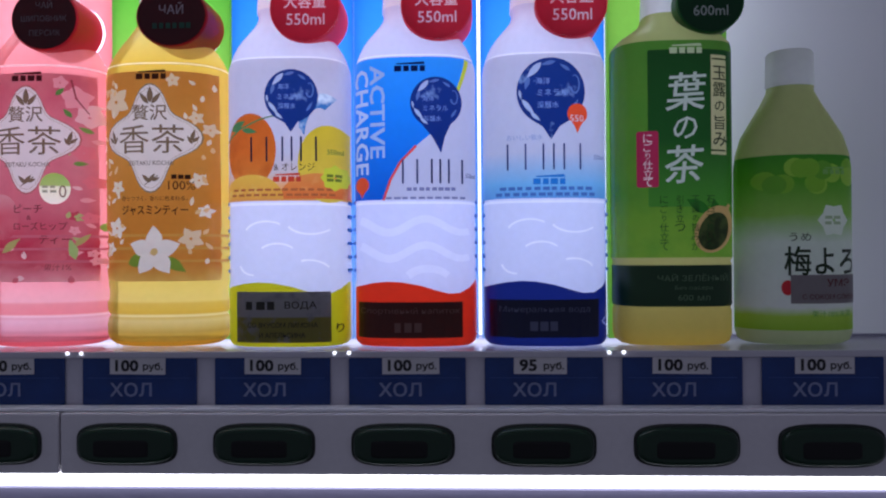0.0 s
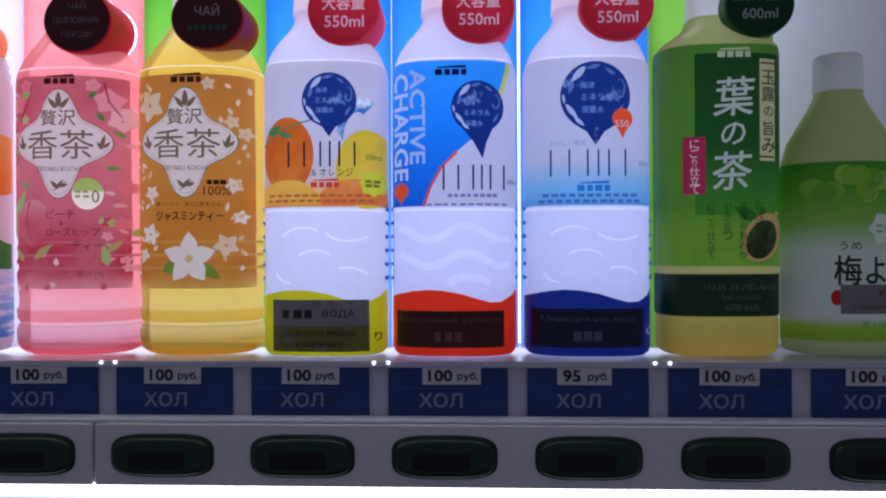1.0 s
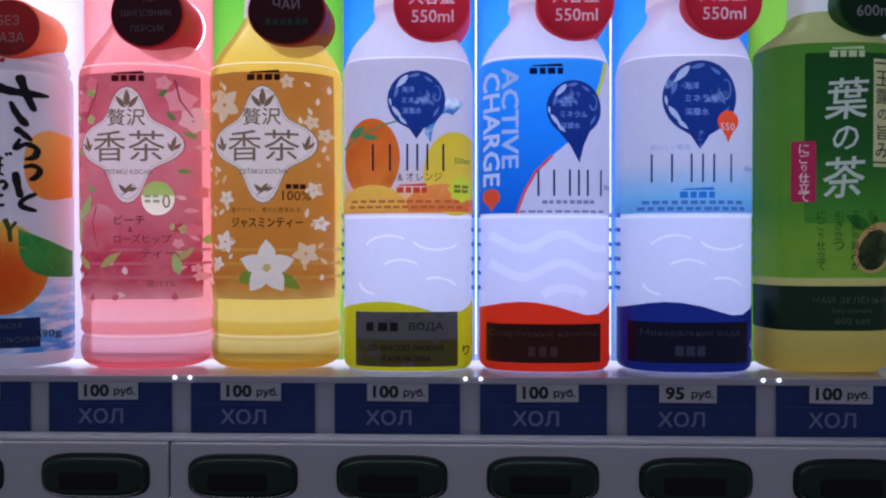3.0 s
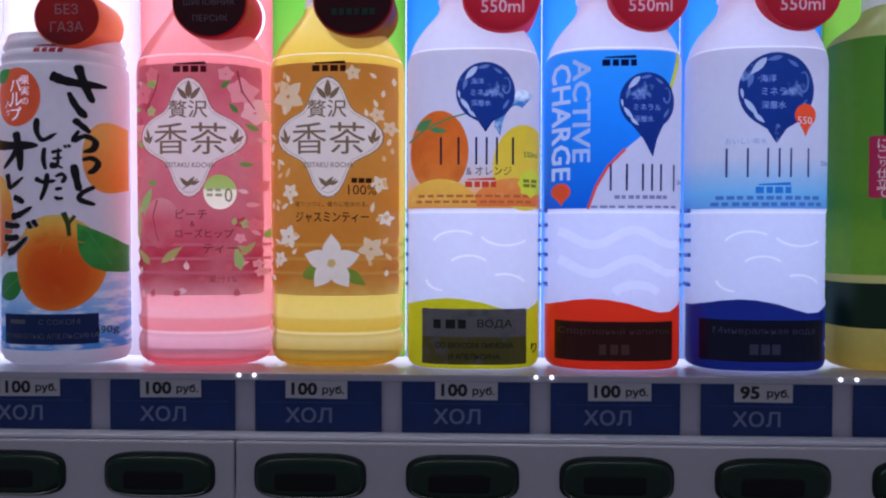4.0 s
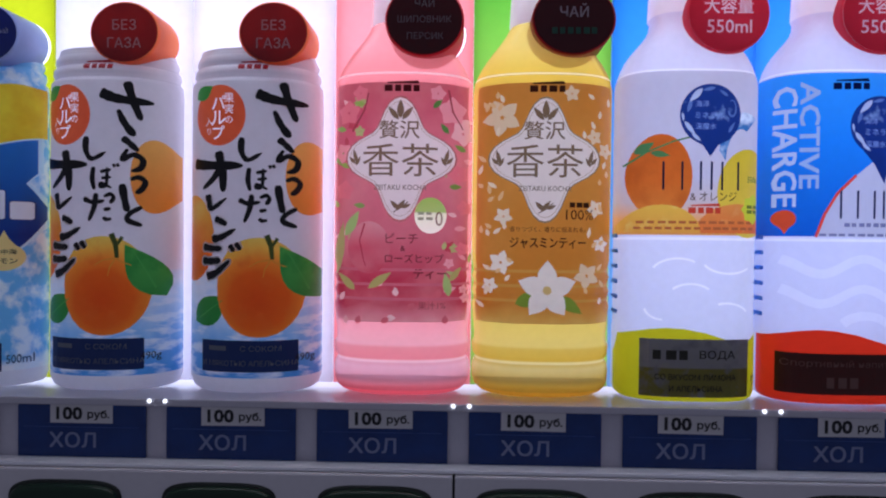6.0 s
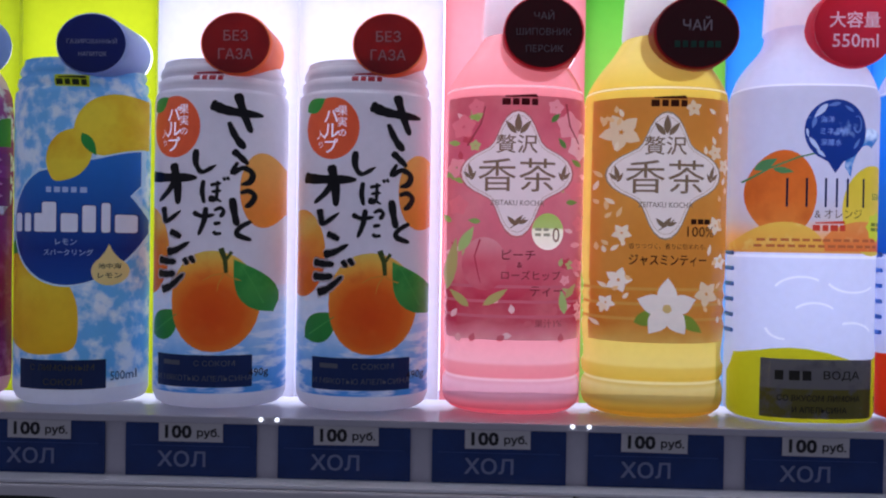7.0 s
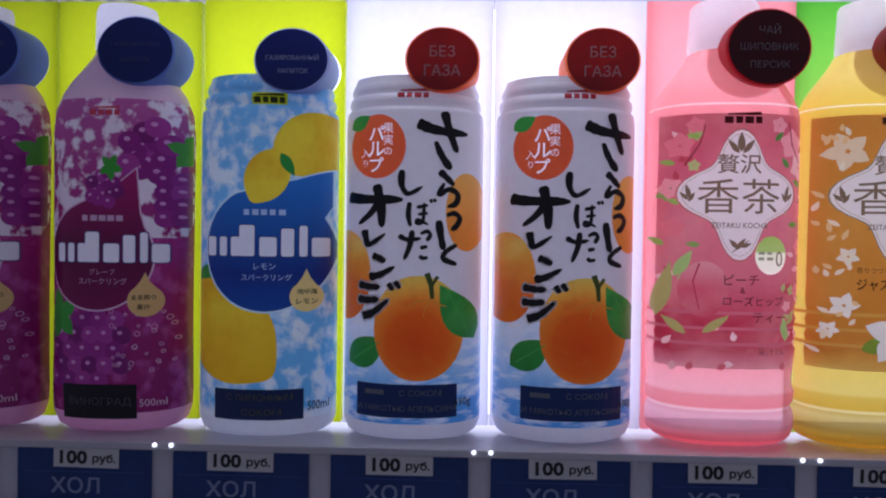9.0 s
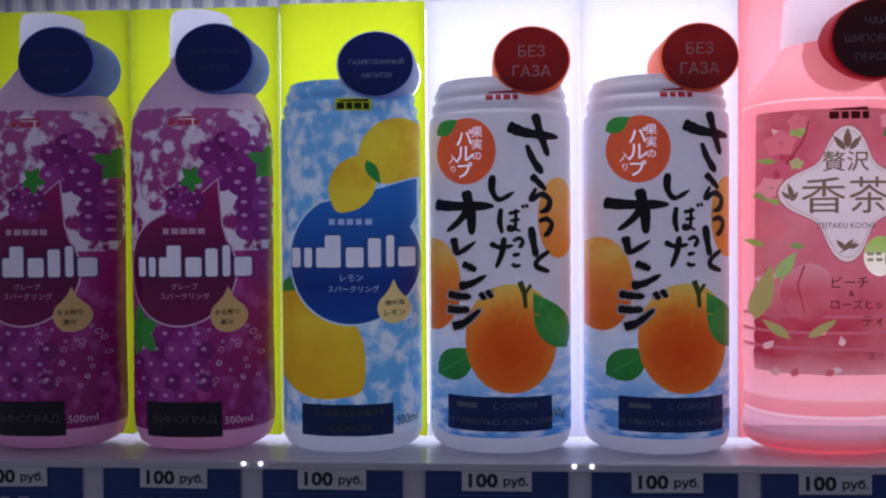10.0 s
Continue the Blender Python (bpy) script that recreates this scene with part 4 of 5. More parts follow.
    part("bubble_print", form.wrap(ring, 3), ink("d9a8cc", 0.095), ob, "small bubbles")
    logo_blocks(ob, form, -24.9, 80.5, 26.1, 94.4)
    part("small_writing", form.wrap(bars(-1.2, 100.8, 20, 2.6, 5), 6), ink("c7a2c0", 0.095), ob)
    part("lettering", form.wrap(lettering("グレープ", -1.6, 76.1, 2.8, 0.01), 6), ink("c7a2c0", 0.095), ob)
    part("lettering", form.wrap(lettering("スパークリング", -1.6, 71.8, 3.0, 0.01), 6), ink("c7a2c0", 0.095), ob)
    d = part("drop", form.wrap(drop(17.2, 62.8, 7.4, 13.2, up=True), 8), ink("dcb878", 0.095), ob, "pale gold drop")
    part("lettering", form.wrap(lettering("まる搾り", 16.9, 64.5, 2.5, 0.02), 9), DARK_INK, d)
    part("lettering", form.wrap(lettering("果汁", 16.9, 60.0, 2.6, 0.02), 9), DARK_INK, d)
    sticker(ob, form, -20.7, 8.3, 14.4, 24.3, plastic("black_sticker", "15131c", through_light=0.03, rough=0.45), [("ВИНОГРАД", 1, 0, 4.2, 0.0, 29)], ink("5b5360", 0.0))
    part("lettering", form.wrap(lettering("500ml", 20.5, 15.5, 3.4, 0.01, stretch=0.9), 5), ink("d9b8d0", 0.095), ob)
    maker_mark(ob, form, -1.1, 150.1, 14, ink("c23a52", 0.095))
    plug(ob, 14.0, 178.0, 18.2, 15.6, plastic("blue_peg", "6f86c8", through_light=0.6), NAVY_FACE, [("ГАЗИРОВАННЫЙ", 0, 3.0, 2.6, 0.0), ("НАПИТОК", 0, -4.4, 2.1, 0.0)], ink("5c638e", 0.2), 8.5)
    return ob


def tea_form(slide):
    rings = []
    for z in (62, 55, 48):
        rings += [(z - 3.2, 34.3, 27.8), (z - 1, 33.6, 27.0), (z + 1, 33.6, 27.0)]
    rows = [(1.2, 28, 22), (2.4, 30.6, 24.6), (4.5, 32.8, 26.8), (8, 34.0, 27.8), (13, 34.2, 28), (16, 33.6, 27.4), (18.2, 32.4, 26.2), (20.5, 33.8, 27.6), (25, 34.2, 28), (27, 33.2, 27), (31, 33.0, 26.8), (37, 33.6, 27.4), *rings, (67, 34.4, 28),
            (148, 34.6, 28.2), (152, 34.4, 28), (155.5, 33.8, 27.4), (158, 32.6, 26.6), (162, 30.6, 25.6), (166, 28.0, 24.2), (170, 25.0, 22.7), (174, 21.8, 21), (178, 19.0, 19.4),
            (181, 17.4, 18.6), (182.5, 16.4, 17.6), (184, 16.8, 18), (204, 15.6, 17), (206, 14.5, 16)]
    return Form(sorted(rows), 2.4, slide=slide)


def tea_bottle(pink):
    if pink:
        name = "pink"
        # ring shading of the foot is put into these colours, highlight at 18.2
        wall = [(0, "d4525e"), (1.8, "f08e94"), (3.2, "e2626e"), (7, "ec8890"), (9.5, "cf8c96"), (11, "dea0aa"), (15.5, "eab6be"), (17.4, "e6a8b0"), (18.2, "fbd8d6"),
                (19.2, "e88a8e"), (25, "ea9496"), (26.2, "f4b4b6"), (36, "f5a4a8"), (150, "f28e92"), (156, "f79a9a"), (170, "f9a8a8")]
        label = [(37, "f6b0b2"), (40.5, "e88490"), (45, "cc4058"), (55, "ca3c54"), (63, "d65a6c"), (80, "e27a88"), (110, "e4788a"), (135, "de6478"), (151, "d65064")]
    else:
        name = "yellow"
        # amber stops hold the same painted ring shading and 18.2 mm highlight
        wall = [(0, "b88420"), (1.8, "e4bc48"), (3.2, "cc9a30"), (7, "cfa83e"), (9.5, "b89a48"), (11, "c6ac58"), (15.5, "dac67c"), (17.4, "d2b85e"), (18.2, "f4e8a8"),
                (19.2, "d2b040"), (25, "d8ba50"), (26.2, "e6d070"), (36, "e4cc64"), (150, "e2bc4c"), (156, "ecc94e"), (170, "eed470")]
        label = [(37, "ecca68"), (40.5, "e2ac4e"), (46, "d0822c"), (58, "d68c34"), (80, "d89038"), (110, "dc963e"), (151, "d88a34")]
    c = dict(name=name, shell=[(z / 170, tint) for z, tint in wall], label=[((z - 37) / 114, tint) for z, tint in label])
    ob = thing("dummy_bottle", 0, 0, SHELF, "pink peach tea dummy bottle with white diamond emblem" if pink else
               "amber jasmine tea dummy bottle with white flowers", "dummy bottle", "fragrant tea bottles")
    form = tea_form(0.9 if pink else 0.0)
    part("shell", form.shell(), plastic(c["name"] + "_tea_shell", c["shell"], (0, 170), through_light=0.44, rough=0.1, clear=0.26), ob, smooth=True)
    part("label", form.wrap(rect(-32.2 - form.slide, 37, 32.2 - form.slide, 151), 0), plastic(c["name"] + "_tea_label", c["label"], (37, 151), through_light=0.31, mottle=("f0a0a0" if pink else "e4a44e", 22, 0.6, 0.2), wave=0.06, rough=0.2), ob,
         "printed film label", smooth=True)
    part("card", form.card(35.4 if pink else 34.7, 34.7, 209, (11.7, 180.2, 19.5, 17.2)), plastic(c["name"] + "_tea_card", "f79a9c" if pink else [(0.0, "a8d860"), (1.0, "5fb838")], (100, 209), through_light=0.7, rough=0.35), ob,
         "pink backing card" if pink else "green backing card")
    part("cap", form.shell(182.5, 206, 0.6), WHITE_SHEET, ob, "white cap", smooth=True)
    # a tint of its own on each groove replaces the shading of its relief
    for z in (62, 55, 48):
        part("ring", form.shell(z - 0.7, z + 0.7, 0.2), plastic(c["name"] + "_ring", "d4707e" if pink else "d6a04a", through_light=0.36, rough=0.08), ob, "moulded ring with its shading tinted in")
    # pale line paints the highlight along the shoulder edge
    part("shoulder_ridge", form.shell(155.0, 156.0, 0.2), plastic(c["name"] + "_ridge", "fbd6d2" if pink else "f6eab4", through_light=0.7, rough=0.08), ob, "pale shoulder line, a highlight put into the colour")
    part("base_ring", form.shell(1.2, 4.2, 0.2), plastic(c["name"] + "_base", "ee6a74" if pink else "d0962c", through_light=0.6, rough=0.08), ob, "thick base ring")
    du = -0.6
    cu, cv = du, 115.4
    def diamond(k):
        pts = []
        for q in range(4):
            a, b = [((0, 28.5), (26.4, 0)), ((26.4, 0), (0, -30)), ((0, -30), (-26.4, 0)), ((-26.4, 0), (0, 28.5))][q]
            for t in np.linspace(0, 1, 12)[:-1]:
                bulge = 1 + 0.10 * math.sin(3 * math.pi * t)
                pts.append((cu + (a[0] * (1 - t) + b[0] * t) * bulge * k, cv + (a[1] * (1 - t) + b[1] * t) * bulge * k))
        return [pts]
    r3 = random.Random(3 if pink else 5)
    if pink:
        tints = ["f2a2a8", "f7c3c2", "ea7f8a"]
        for u, v, r in ((-26, 137, 6), (-29, 118, 5), (24, 138, 7), (29, 128, 6), (27, 108, 5), (-28, 100, 5), (30, 92, 4), (-20, 146, 4), (17, 146, 4), (29, 72, 3.5)):
            part("blossom", form.wrap(flower(u, v, r, 5, r3.uniform(0, 70), 0.45), 2), ink(r3.choice(tints), 0.34), ob)
            part("blossom_leaf", form.wrap(leaf(u + r3.uniform(-6, 6), v - r * 1.2, 6, 2.6, r3.uniform(0, 180)), 2), ink(r3.choice(["7da34c", "9cbf5c", "5f8f44"]), 0.34), ob)
        for pts in ([(-24, 128), (-18, 138), (-16, 146)], [(22, 148), (24, 138), (29, 130)]):
            part("twig", form.wrap(stroke(pts, 0.9, 0.6), 2), ink("a03a44", 0.34), ob)
        part("peach", form.wrap(ellipse(-15.5, 72.5, 10.5, 12.5), 2), plastic("peach_print", [(0.0, "c42e4a"), (0.5, "d8566a"), (1.0, "e8a8aa")], (60, 85), through_light=0.34, mottle=("dc8088", 50, 0.55, 0.2)), ob, "ripe peach")
        part("crease", form.wrap(stroke([(-17.5, 84.0), (-20.0, 76.0), (-17.0, 63.5)], 0.8, 0.5), 2), ink("b83048", 0.34), ob)
        for u, v, ln, w, a in ((-31, 72, 26, 6, 80), (-24, 84, 14, 5, 60), (-10, 57, 14, 4, 35), (-27, 56, 12, 4, 140), (22, 55, 12, 4, 100), (26, 60, 9, 3, 50)):
            part("peach_leaf", form.wrap(leaf(u, v, ln, w, a), 3), ink(r3.choice(["8fb95c", "a9cc78", "b7b46a"]), 0.34), ob)
        for k in range(30):
            side = r3.choice([-1, 1])
            u, v = side * r3.uniform(20, 32), r3.uniform(46, 148)
            part("petal", form.wrap(flower(u, v, r3.uniform(2.0, 3.6), 5, r3.uniform(0, 70), 0.4) if k % 3 == 0 else leaf(u, v, r3.uniform(3, 7), r3.uniform(1.6, 3), r3.uniform(0, 180)), 1),
                 ink(r3.choice(["f2a8ac", "f6c6c4", "c94a5a", "b8c27a", "8fae5c"]), 0.36), ob)
        for k in range(9):
            part("petal", form.wrap(leaf(r3.uniform(-30, 30), r3.uniform(36, 60), 4.5, 3, r3.uniform(0, 180)), 2), ink(r3.choice(["f3b6b4", "d86a74", "f7d0cc"]), 0.34), ob)
    else:
        for u, v, r in ((-21, 135, 9), (11.5, 146, 4), (29, 120, 4), (20, 60, 6.5), (-21, 66, 6), (-20, 88, 4.5), (24, 92, 4.5), (27, 75, 4), (-26, 55, 4), (23, 126, 4)):
            part("jasmine", form.wrap(flower(u, v, r, 5, r3.uniform(0, 70), 0.34), 2), ink(r3.choice(["f2e6cc", "f6efdf", "ecd6b0"]), 0.34), ob)
        for k in range(44):
            u, v = r3.choice([-1, 1]) * r3.uniform(17, 31), r3.uniform(45, 148)
            part("petal", form.wrap(leaf(u, v, r3.uniform(3, 5.5), 2, r3.uniform(30, 150)), 2), ink(r3.choice(["f4e4c6", "ecc88e"]), 0.34), ob)
        part("jasmine_leaf", form.wrap(leaf(-7, 49, 15, 7, 20) + leaf(12, 46, 14, 6, -35), 3), ink("7f9a36", 0.34), ob)
        part("jasmine", form.wrap(flower(1, 53, 14, 5, 90, 0.33), 4), ink("f1ece2", 0.34), ob, "large white jasmine flower")
        part("jasmine_heart", form.wrap(ellipse(1, 53, 2, 2), 5), ink("d9c07a", 0.34), ob)
    part("emblem_rim", form.wrap(diamond(1.02), 5), ink("8d7a5c" if not pink else "b06a66"), ob)
    em = part("emblem", form.wrap(diamond(0.99), 6), ink("f0e9e4", 0.34), ob, "white diamond emblem")
    part("emblem_line", form.wrap([q for q in stroke(diamond(0.93)[0] + diamond(0.93)[0][:1], 0.25)], 7), ink("b9a68c", 0.34), em)
    part("crest", form.wrap(leaf(cu, cv + 23, 9, 3.4, 90) + leaf(cu - 3.4, cv + 21, 8, 2.6, 130) + leaf(cu + 3.4, cv + 21, 8, 2.6, 50), 7), BROWN_INK, em)
    part("lettering", form.wrap(lettering("贅沢", cu - 0.5, cv + 13.2, 8.6, 0.012, stretch=1.08), 7), BROWN_INK, em)
    part("lettering", form.wrap(lettering("香茶", cu, cv - 1.2, 15.5, 0.0, stretch=1.12), 7), BROWN_INK, em)
    part("lettering", form.wrap(lettering("ZEITAKU KOCHA", cu, cv - 14.2, 2.5, 0.012, width=25), 7), ink("7a6a58", 0.34), em)
    part("sprig", form.wrap(leaf(cu - 2.5, cv - 22.5, 6, 2.2, 135) + leaf(cu + 0.5, cv - 22.5, 7, 2.2, 50) + leaf(cu + 3, cv - 23, 5, 1.8, 20) + stroke([(cu - 3, cv - 26), (cu + 4, cv - 21)], 0.5), 7), BROWN_INK, em)
    for s in (-1, 1):
        part("sprig", form.wrap(leaf(cu + s * 22, cv + 1, 7, 2, 90 - 15 * s) + leaf(cu + s * 20.5, cv - 1.5, 5, 1.7, 90 + 30 * s) + leaf(cu + s * 23.5, cv - 1, 5, 1.7, 90 - 45 * s), 7), BROWN_INK, em)
    if pink:
        b = part("badge", form.wrap(ellipse(14, 88, 7.6, 8.6), 8), plastic("badge_green", [(0.0, "e9ead6"), (0.55, "dfe6c4"), (0.6, "9dbb68"), (1.0, "8fb052")], (79, 97)), ob, "pale green badge")
        part("numeral", form.wrap(lettering("0", 18, 86.5, 7, 0.0, stretch=0.8), 9), BROWN_INK, b)
        part("small_writing", form.wrap(bars(12, 89, 8, 1.4, 2) + bars(12, 86.5, 8, 1.4, 2), 9), ink("98a080", 0.34), b)
        part("lettering", form.wrap(lettering("ピーチ", 0.5, 77, 4.8, 0.01), 5), ink("7a2f36", 0.34), ob)
        part("lettering", form.wrap(lettering("&", 1.0, 72.3, 2.6, 0.0), 5), ink("7a2f36", 0.34), ob)
        part("lettering", form.wrap(lettering("ローズヒップ", 6.5, 67.5, 4.4, 0.01), 5), ink("7a2f36", 0.34), ob)
        part("lettering", form.wrap(lettering("ティー", 14, 60, 4.6, 0.01), 5), ink("7a2f36", 0.34), ob)
        part("lettering", form.wrap(lettering("果汁1%", 15, 45.0, 3.8, 0.01), 5), ink("a04a50", 0.34), ob)
    else:
        part("small_writing", form.wrap(bars(16, 93.6, 10, 2.4, 3), 8), ink("4a2c14", 0.34), ob)
        part("numeral", form.wrap(lettering("100%", 16, 89.0, 4.8, 0.0), 8), ink("4a2c14", 0.34), ob)
        part("lettering", form.wrap(lettering("香りつづく、香りに包まれる。", 1, 82, 2.6, 0.0, width=36), 5), ink("5a3a1a", 0.34), ob)
        part("lettering", form.wrap(lettering("ジャスミンティー", 1.2, 75.6, 5.2, 0.018, width=36), 5), ink("3f2812", 0.34), ob)
    maker_mark(ob, form, 0, 150.2 - 1.2, 16.5, ink("4a2a20" if not pink else "5c2028"))
    if pink:
        plug(ob, 11.2, 180, 18.7, 17.2, plastic("wine_peg_pink", "c8283c", through_light=0.5), WINE_FACE, [("ЧАЙ", 0, 8, 4.4, 0.0), ("ШИПОВНИК", 0, 0.2, 3.2, 0.0), ("ПЕРСИК", 0.4, -7.6, 3.2, 0.0)], ink("8d7a82", 0.2), 5)
    else:
        plug(ob, 11.8, 180.5, 19.6, 16.8, plastic("wine_peg_amber", "a01826", through_light=0.5), WINE_FACE, [("ЧАЙ", 0, 4.0, 6.4, 0.012)], ink("b4a0aa", 0.2), 5)
        part("small_writing", flat(bars(12.5, 175, 22, 3.0, 6), 4.4), ink("2d5a4a", 0.2), ob.children[-1])
    return ob


def water_form(slide):
    return Form([(1.0, 31.5, 26), (2.5, 33.2, 27.4), (5, 34, 28), (34, 34, 28), (36, 33.6, 27.6), (78, 33.6, 27.6), (80, 34, 28), (152, 34, 28), (155, 33.6, 27.7), (158, 32.6, 27), (162, 31.2, 26.2), (166, 29.2, 25.2),
                 (170, 26.4, 23.8), (174, 23.0, 22), (177, 20.4, 20.8), (179.5, 18.6, 19.8), (182, 17.6, 19.2), (185, 17.2, 19), (186.5, 18.2, 19.6), (206, 17.4, 19)], 3.0, slide=slide)


def water_bottle(kind):
    labels = {"lemon": "clear lemon water dummy bottle with a yellow base", "sport": "clear sports drink dummy bottle with a blue label",
              "mineral": "clear mineral water dummy bottle with a navy base"}
    ob = thing("dummy_bottle", 0, 0, SHELF, labels[kind], "dummy bottle", "water bottles")
    form = water_form({"lemon": 0.8, "sport": 0.0, "mineral": -0.6}[kind])
    part("shell", form.shell(), plastic("clear_" + kind, [(0.0, "d3d7ee"), (0.4, "d6daf0"), (1.0, "e4e5f4")], (0, 200), through_light=0.66, rough=0.14), ob, smooth=True)
    part("card", form.card(35.0, 35.2, 209, (13.4, 184.0, 19.2, 18.6)), plastic("blue_card_" + kind, [(0.0, "9cc4f0"), (0.45, "6aaef0"), (0.8, "3f93ea"), (1.0, "2f86e4")], (0, 209), through_light=0.7, rough=0.35), ob, "blue backing card")
    part("cap", form.shell(187, 206, 0.5), WHITE_SHEET, ob, "white cap", smooth=True)
    # highlight of the shoulder edge, put into the colour as a pale band
    part("shoulder_ridge", form.shell(157.2, 158.0, 0.2), ink("f7f8ff", 0.7, 0.08), ob, "pale shoulder line, a highlight put into the colour")
    part("waist_ridge", form.shell(77.6, 79.0, 0.2), ink("eceefb", 0.68, 0.08), ob, "moulded waist ridge in a paler tint than the wall")
    base = {"lemon": "cfca1e", "sport": "e8361c", "mineral": "1c2c7c"}[kind]
    crest = [(-34, 32), (-30, 33.6), (-22, 35.4), (-14, 36.2), (-6, 35.8), (4, 34), (12, 31.5), (19, 29.6), (25, 29.8), (30, 32.5), (33.9, 37)]
    part("base_print", form.wrap([[(crest[k][0], 1.2), (crest[k + 1][0], 1.2), crest[k + 1], crest[k]] for k in range(len(crest) - 1)], 1), plastic("base_" + kind, base, through_light=0.5, mottle=(base, 20, 0.5, 0.3)), ob,
         {"lemon": "yellow wave base", "sport": "red wave base", "mineral": "navy wave base"}[kind])
    # sheen of the moulded waves, painted as pale flat strokes on the clear wall
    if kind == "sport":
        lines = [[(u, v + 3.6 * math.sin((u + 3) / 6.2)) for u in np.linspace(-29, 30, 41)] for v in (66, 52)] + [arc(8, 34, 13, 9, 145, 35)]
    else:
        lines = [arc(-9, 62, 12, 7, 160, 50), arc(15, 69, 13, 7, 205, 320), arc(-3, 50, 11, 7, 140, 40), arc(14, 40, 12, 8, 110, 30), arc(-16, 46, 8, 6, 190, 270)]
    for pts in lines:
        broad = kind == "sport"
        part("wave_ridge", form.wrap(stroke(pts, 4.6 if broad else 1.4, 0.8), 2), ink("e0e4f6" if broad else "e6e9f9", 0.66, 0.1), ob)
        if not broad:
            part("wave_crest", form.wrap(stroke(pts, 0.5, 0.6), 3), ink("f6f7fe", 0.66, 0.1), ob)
    for k in range(6):
        for s in (-1, 1):
            part("grip_nub", box_mesh((s * 33.7 - 0.8) * MM, (s * 33.7 + 0.8) * MM, 0.024, 0.033, (41 + 7.5 * k) * MM, (43 + 7.5 * k) * MM, 0.0005), ink("8ab8ee", 0.6), ob)
    balloon = plastic("balloon_" + kind, [(0.0, "142c74"), (1.0, "1c3a84")], (90, 150), through_light=0.5, mottle=("86a4d4", 80, 0.65, 0.04))
    mark = ink("1c2c6e", 0.2)
    if kind == "lemon":
        part("label", form.shell(80, 157, 0.15, base=False), plastic("label_lemon", [(0.0, "e8a050"), (0.10, "f0b478"), (0.2, "d4c8c8"), (0.35, "cecdde"), (1.0, "d2d2e2")], (80, 157), through_light=0.5), ob, "printed film label", smooth=True)
        part("orange", form.wrap(ellipse(-17.8, 107.5, 14.6, 20), 2), plastic("orange_soft", [(0.0, "e08a3c"), (0.5, "d9702a"), (1.0, "d86a26")], (85, 125), through_light=0.5, mottle=("c25e22", 60, 0.6, 0.12)), ob, "orange")
        part("lemon", form.wrap(ellipse(24.4, 99.8, 16, 21), 2), plastic("lemon_soft", [(0.0, "e6ca4c"), (1.0, "dcc430")], (85, 125), through_light=0.5), ob, "lemon")
        part("orange_slice", form.wrap([p for p in ([(a, max(81, b)) for a, b in ellipse(18.7, 79.8, 21, 15)[0]],)], 3), plastic("orange_slice", [(0.0, "e2763a"), (1.0, "e8964a")], (81, 95), through_light=0.5, mottle=("e8a05a", 120, 0.6, 0.08)), ob)
        part("lemon_slice", form.wrap([[(a, max(81, b)) for a, b in ellipse(-17.2, 81.3, 18, 13)[0]]], 3), plastic("lemon_slice", [(0.0, "e8a848"), (1.0, "ecc04c")], (81, 95), through_light=0.5, mottle=("ecd070", 120, 0.6, 0.08)), ob)
        part("small_writing", form.wrap(bars(0, 86.0, 56, 1.2, 12) + bars(0, 83.2, 58, 1.2, 13), 4), ink("b86238", 0.5), ob)
        part("branch", form.wrap(stroke([(-33, 113), (-24, 119), (-12, 124), (0, 127)], 1.0, 0.7) + leaf(-25, 121, 10, 4.5, 30) + leaf(-18, 118, 9, 3, -10), 4), ink("4c7a4a"), ob)
        part("splash", form.wrap([arc(22, 118, 13, 20, 175, 60) + list(reversed(arc(20, 112, 8, 18, 170, 70)))], 3), plastic("splash_print", "3f78b4", mottle=("d6e6f4", 110, 0.55, 0.08)), ob, "water splash")
        part("balloon", form.wrap(drop(4.9, 136.4, 14.4, 19.5), 5), balloon, ob, "navy balloon")
        balloon_clouds(ob, form, 4.9, 136.4, 14.4, 5)
        for body, (u, v) in (("海洋", (0.9, 141.5)), ("ミネラル", (4.4, 136.1)), ("深層水", (2.7, 131.0))):
            part("lettering", form.wrap(lettering(body, u, v, 3.0), 6), ink("7f9ad4"), ob)
        strokes_mark(ob, form, -16.7, 101.1, 19.0, 114.5, mark, 1.0, 7)
        part("lettering", form.wrap(lettering("& オレンジ", 6.6, 98.2, 4.2, 0.008, width=22), 7), ink("5a4632"), ob)
        maker_mark(ob, form, 2.6, 92.5, 15, ink("c2402c"), 6)
        part("badge", form.wrap(flower(27.5, 92.4, 7, 8, 0, 0.5), 5), ink("c9d23c"), ob)
        part("small_writing", form.wrap(bars(27.5, 91.3, 8, 1.6, 2) + bars(27.5, 93.6, 8, 1.6, 2), 6), ink("6a7a2a"), ob)
        sticker(ob, form, -26.0, 3.7, 25.4, 31.1, plastic("silver_sticker", [(0.0, "6f6a2c"), (0.5, "77702f"), (0.52, "8d8b92"), (1.0, "97959e")], (1, 33), through_light=0.05, rough=0.45, mottle=("7a7884", 120, 0.6, 0.08)),
                [("ВОДА", 10, 6.2, 4.6, 0.012, 17), (None, -11, 6.2, 4.4, 3, 18), ("СО ВКУСОМ ЛИМОНА", 0, -4.2, 2.8, 0.012, 38), ("И АПЕЛЬСИНА", 0, -9.6, 2.8, 0.012, 25)], ink("2a2820", 0.0))
        part("lettering", form.wrap(lettering("り", 29.5, 11, 5, 0.02), 3), DARK_INK, ob)
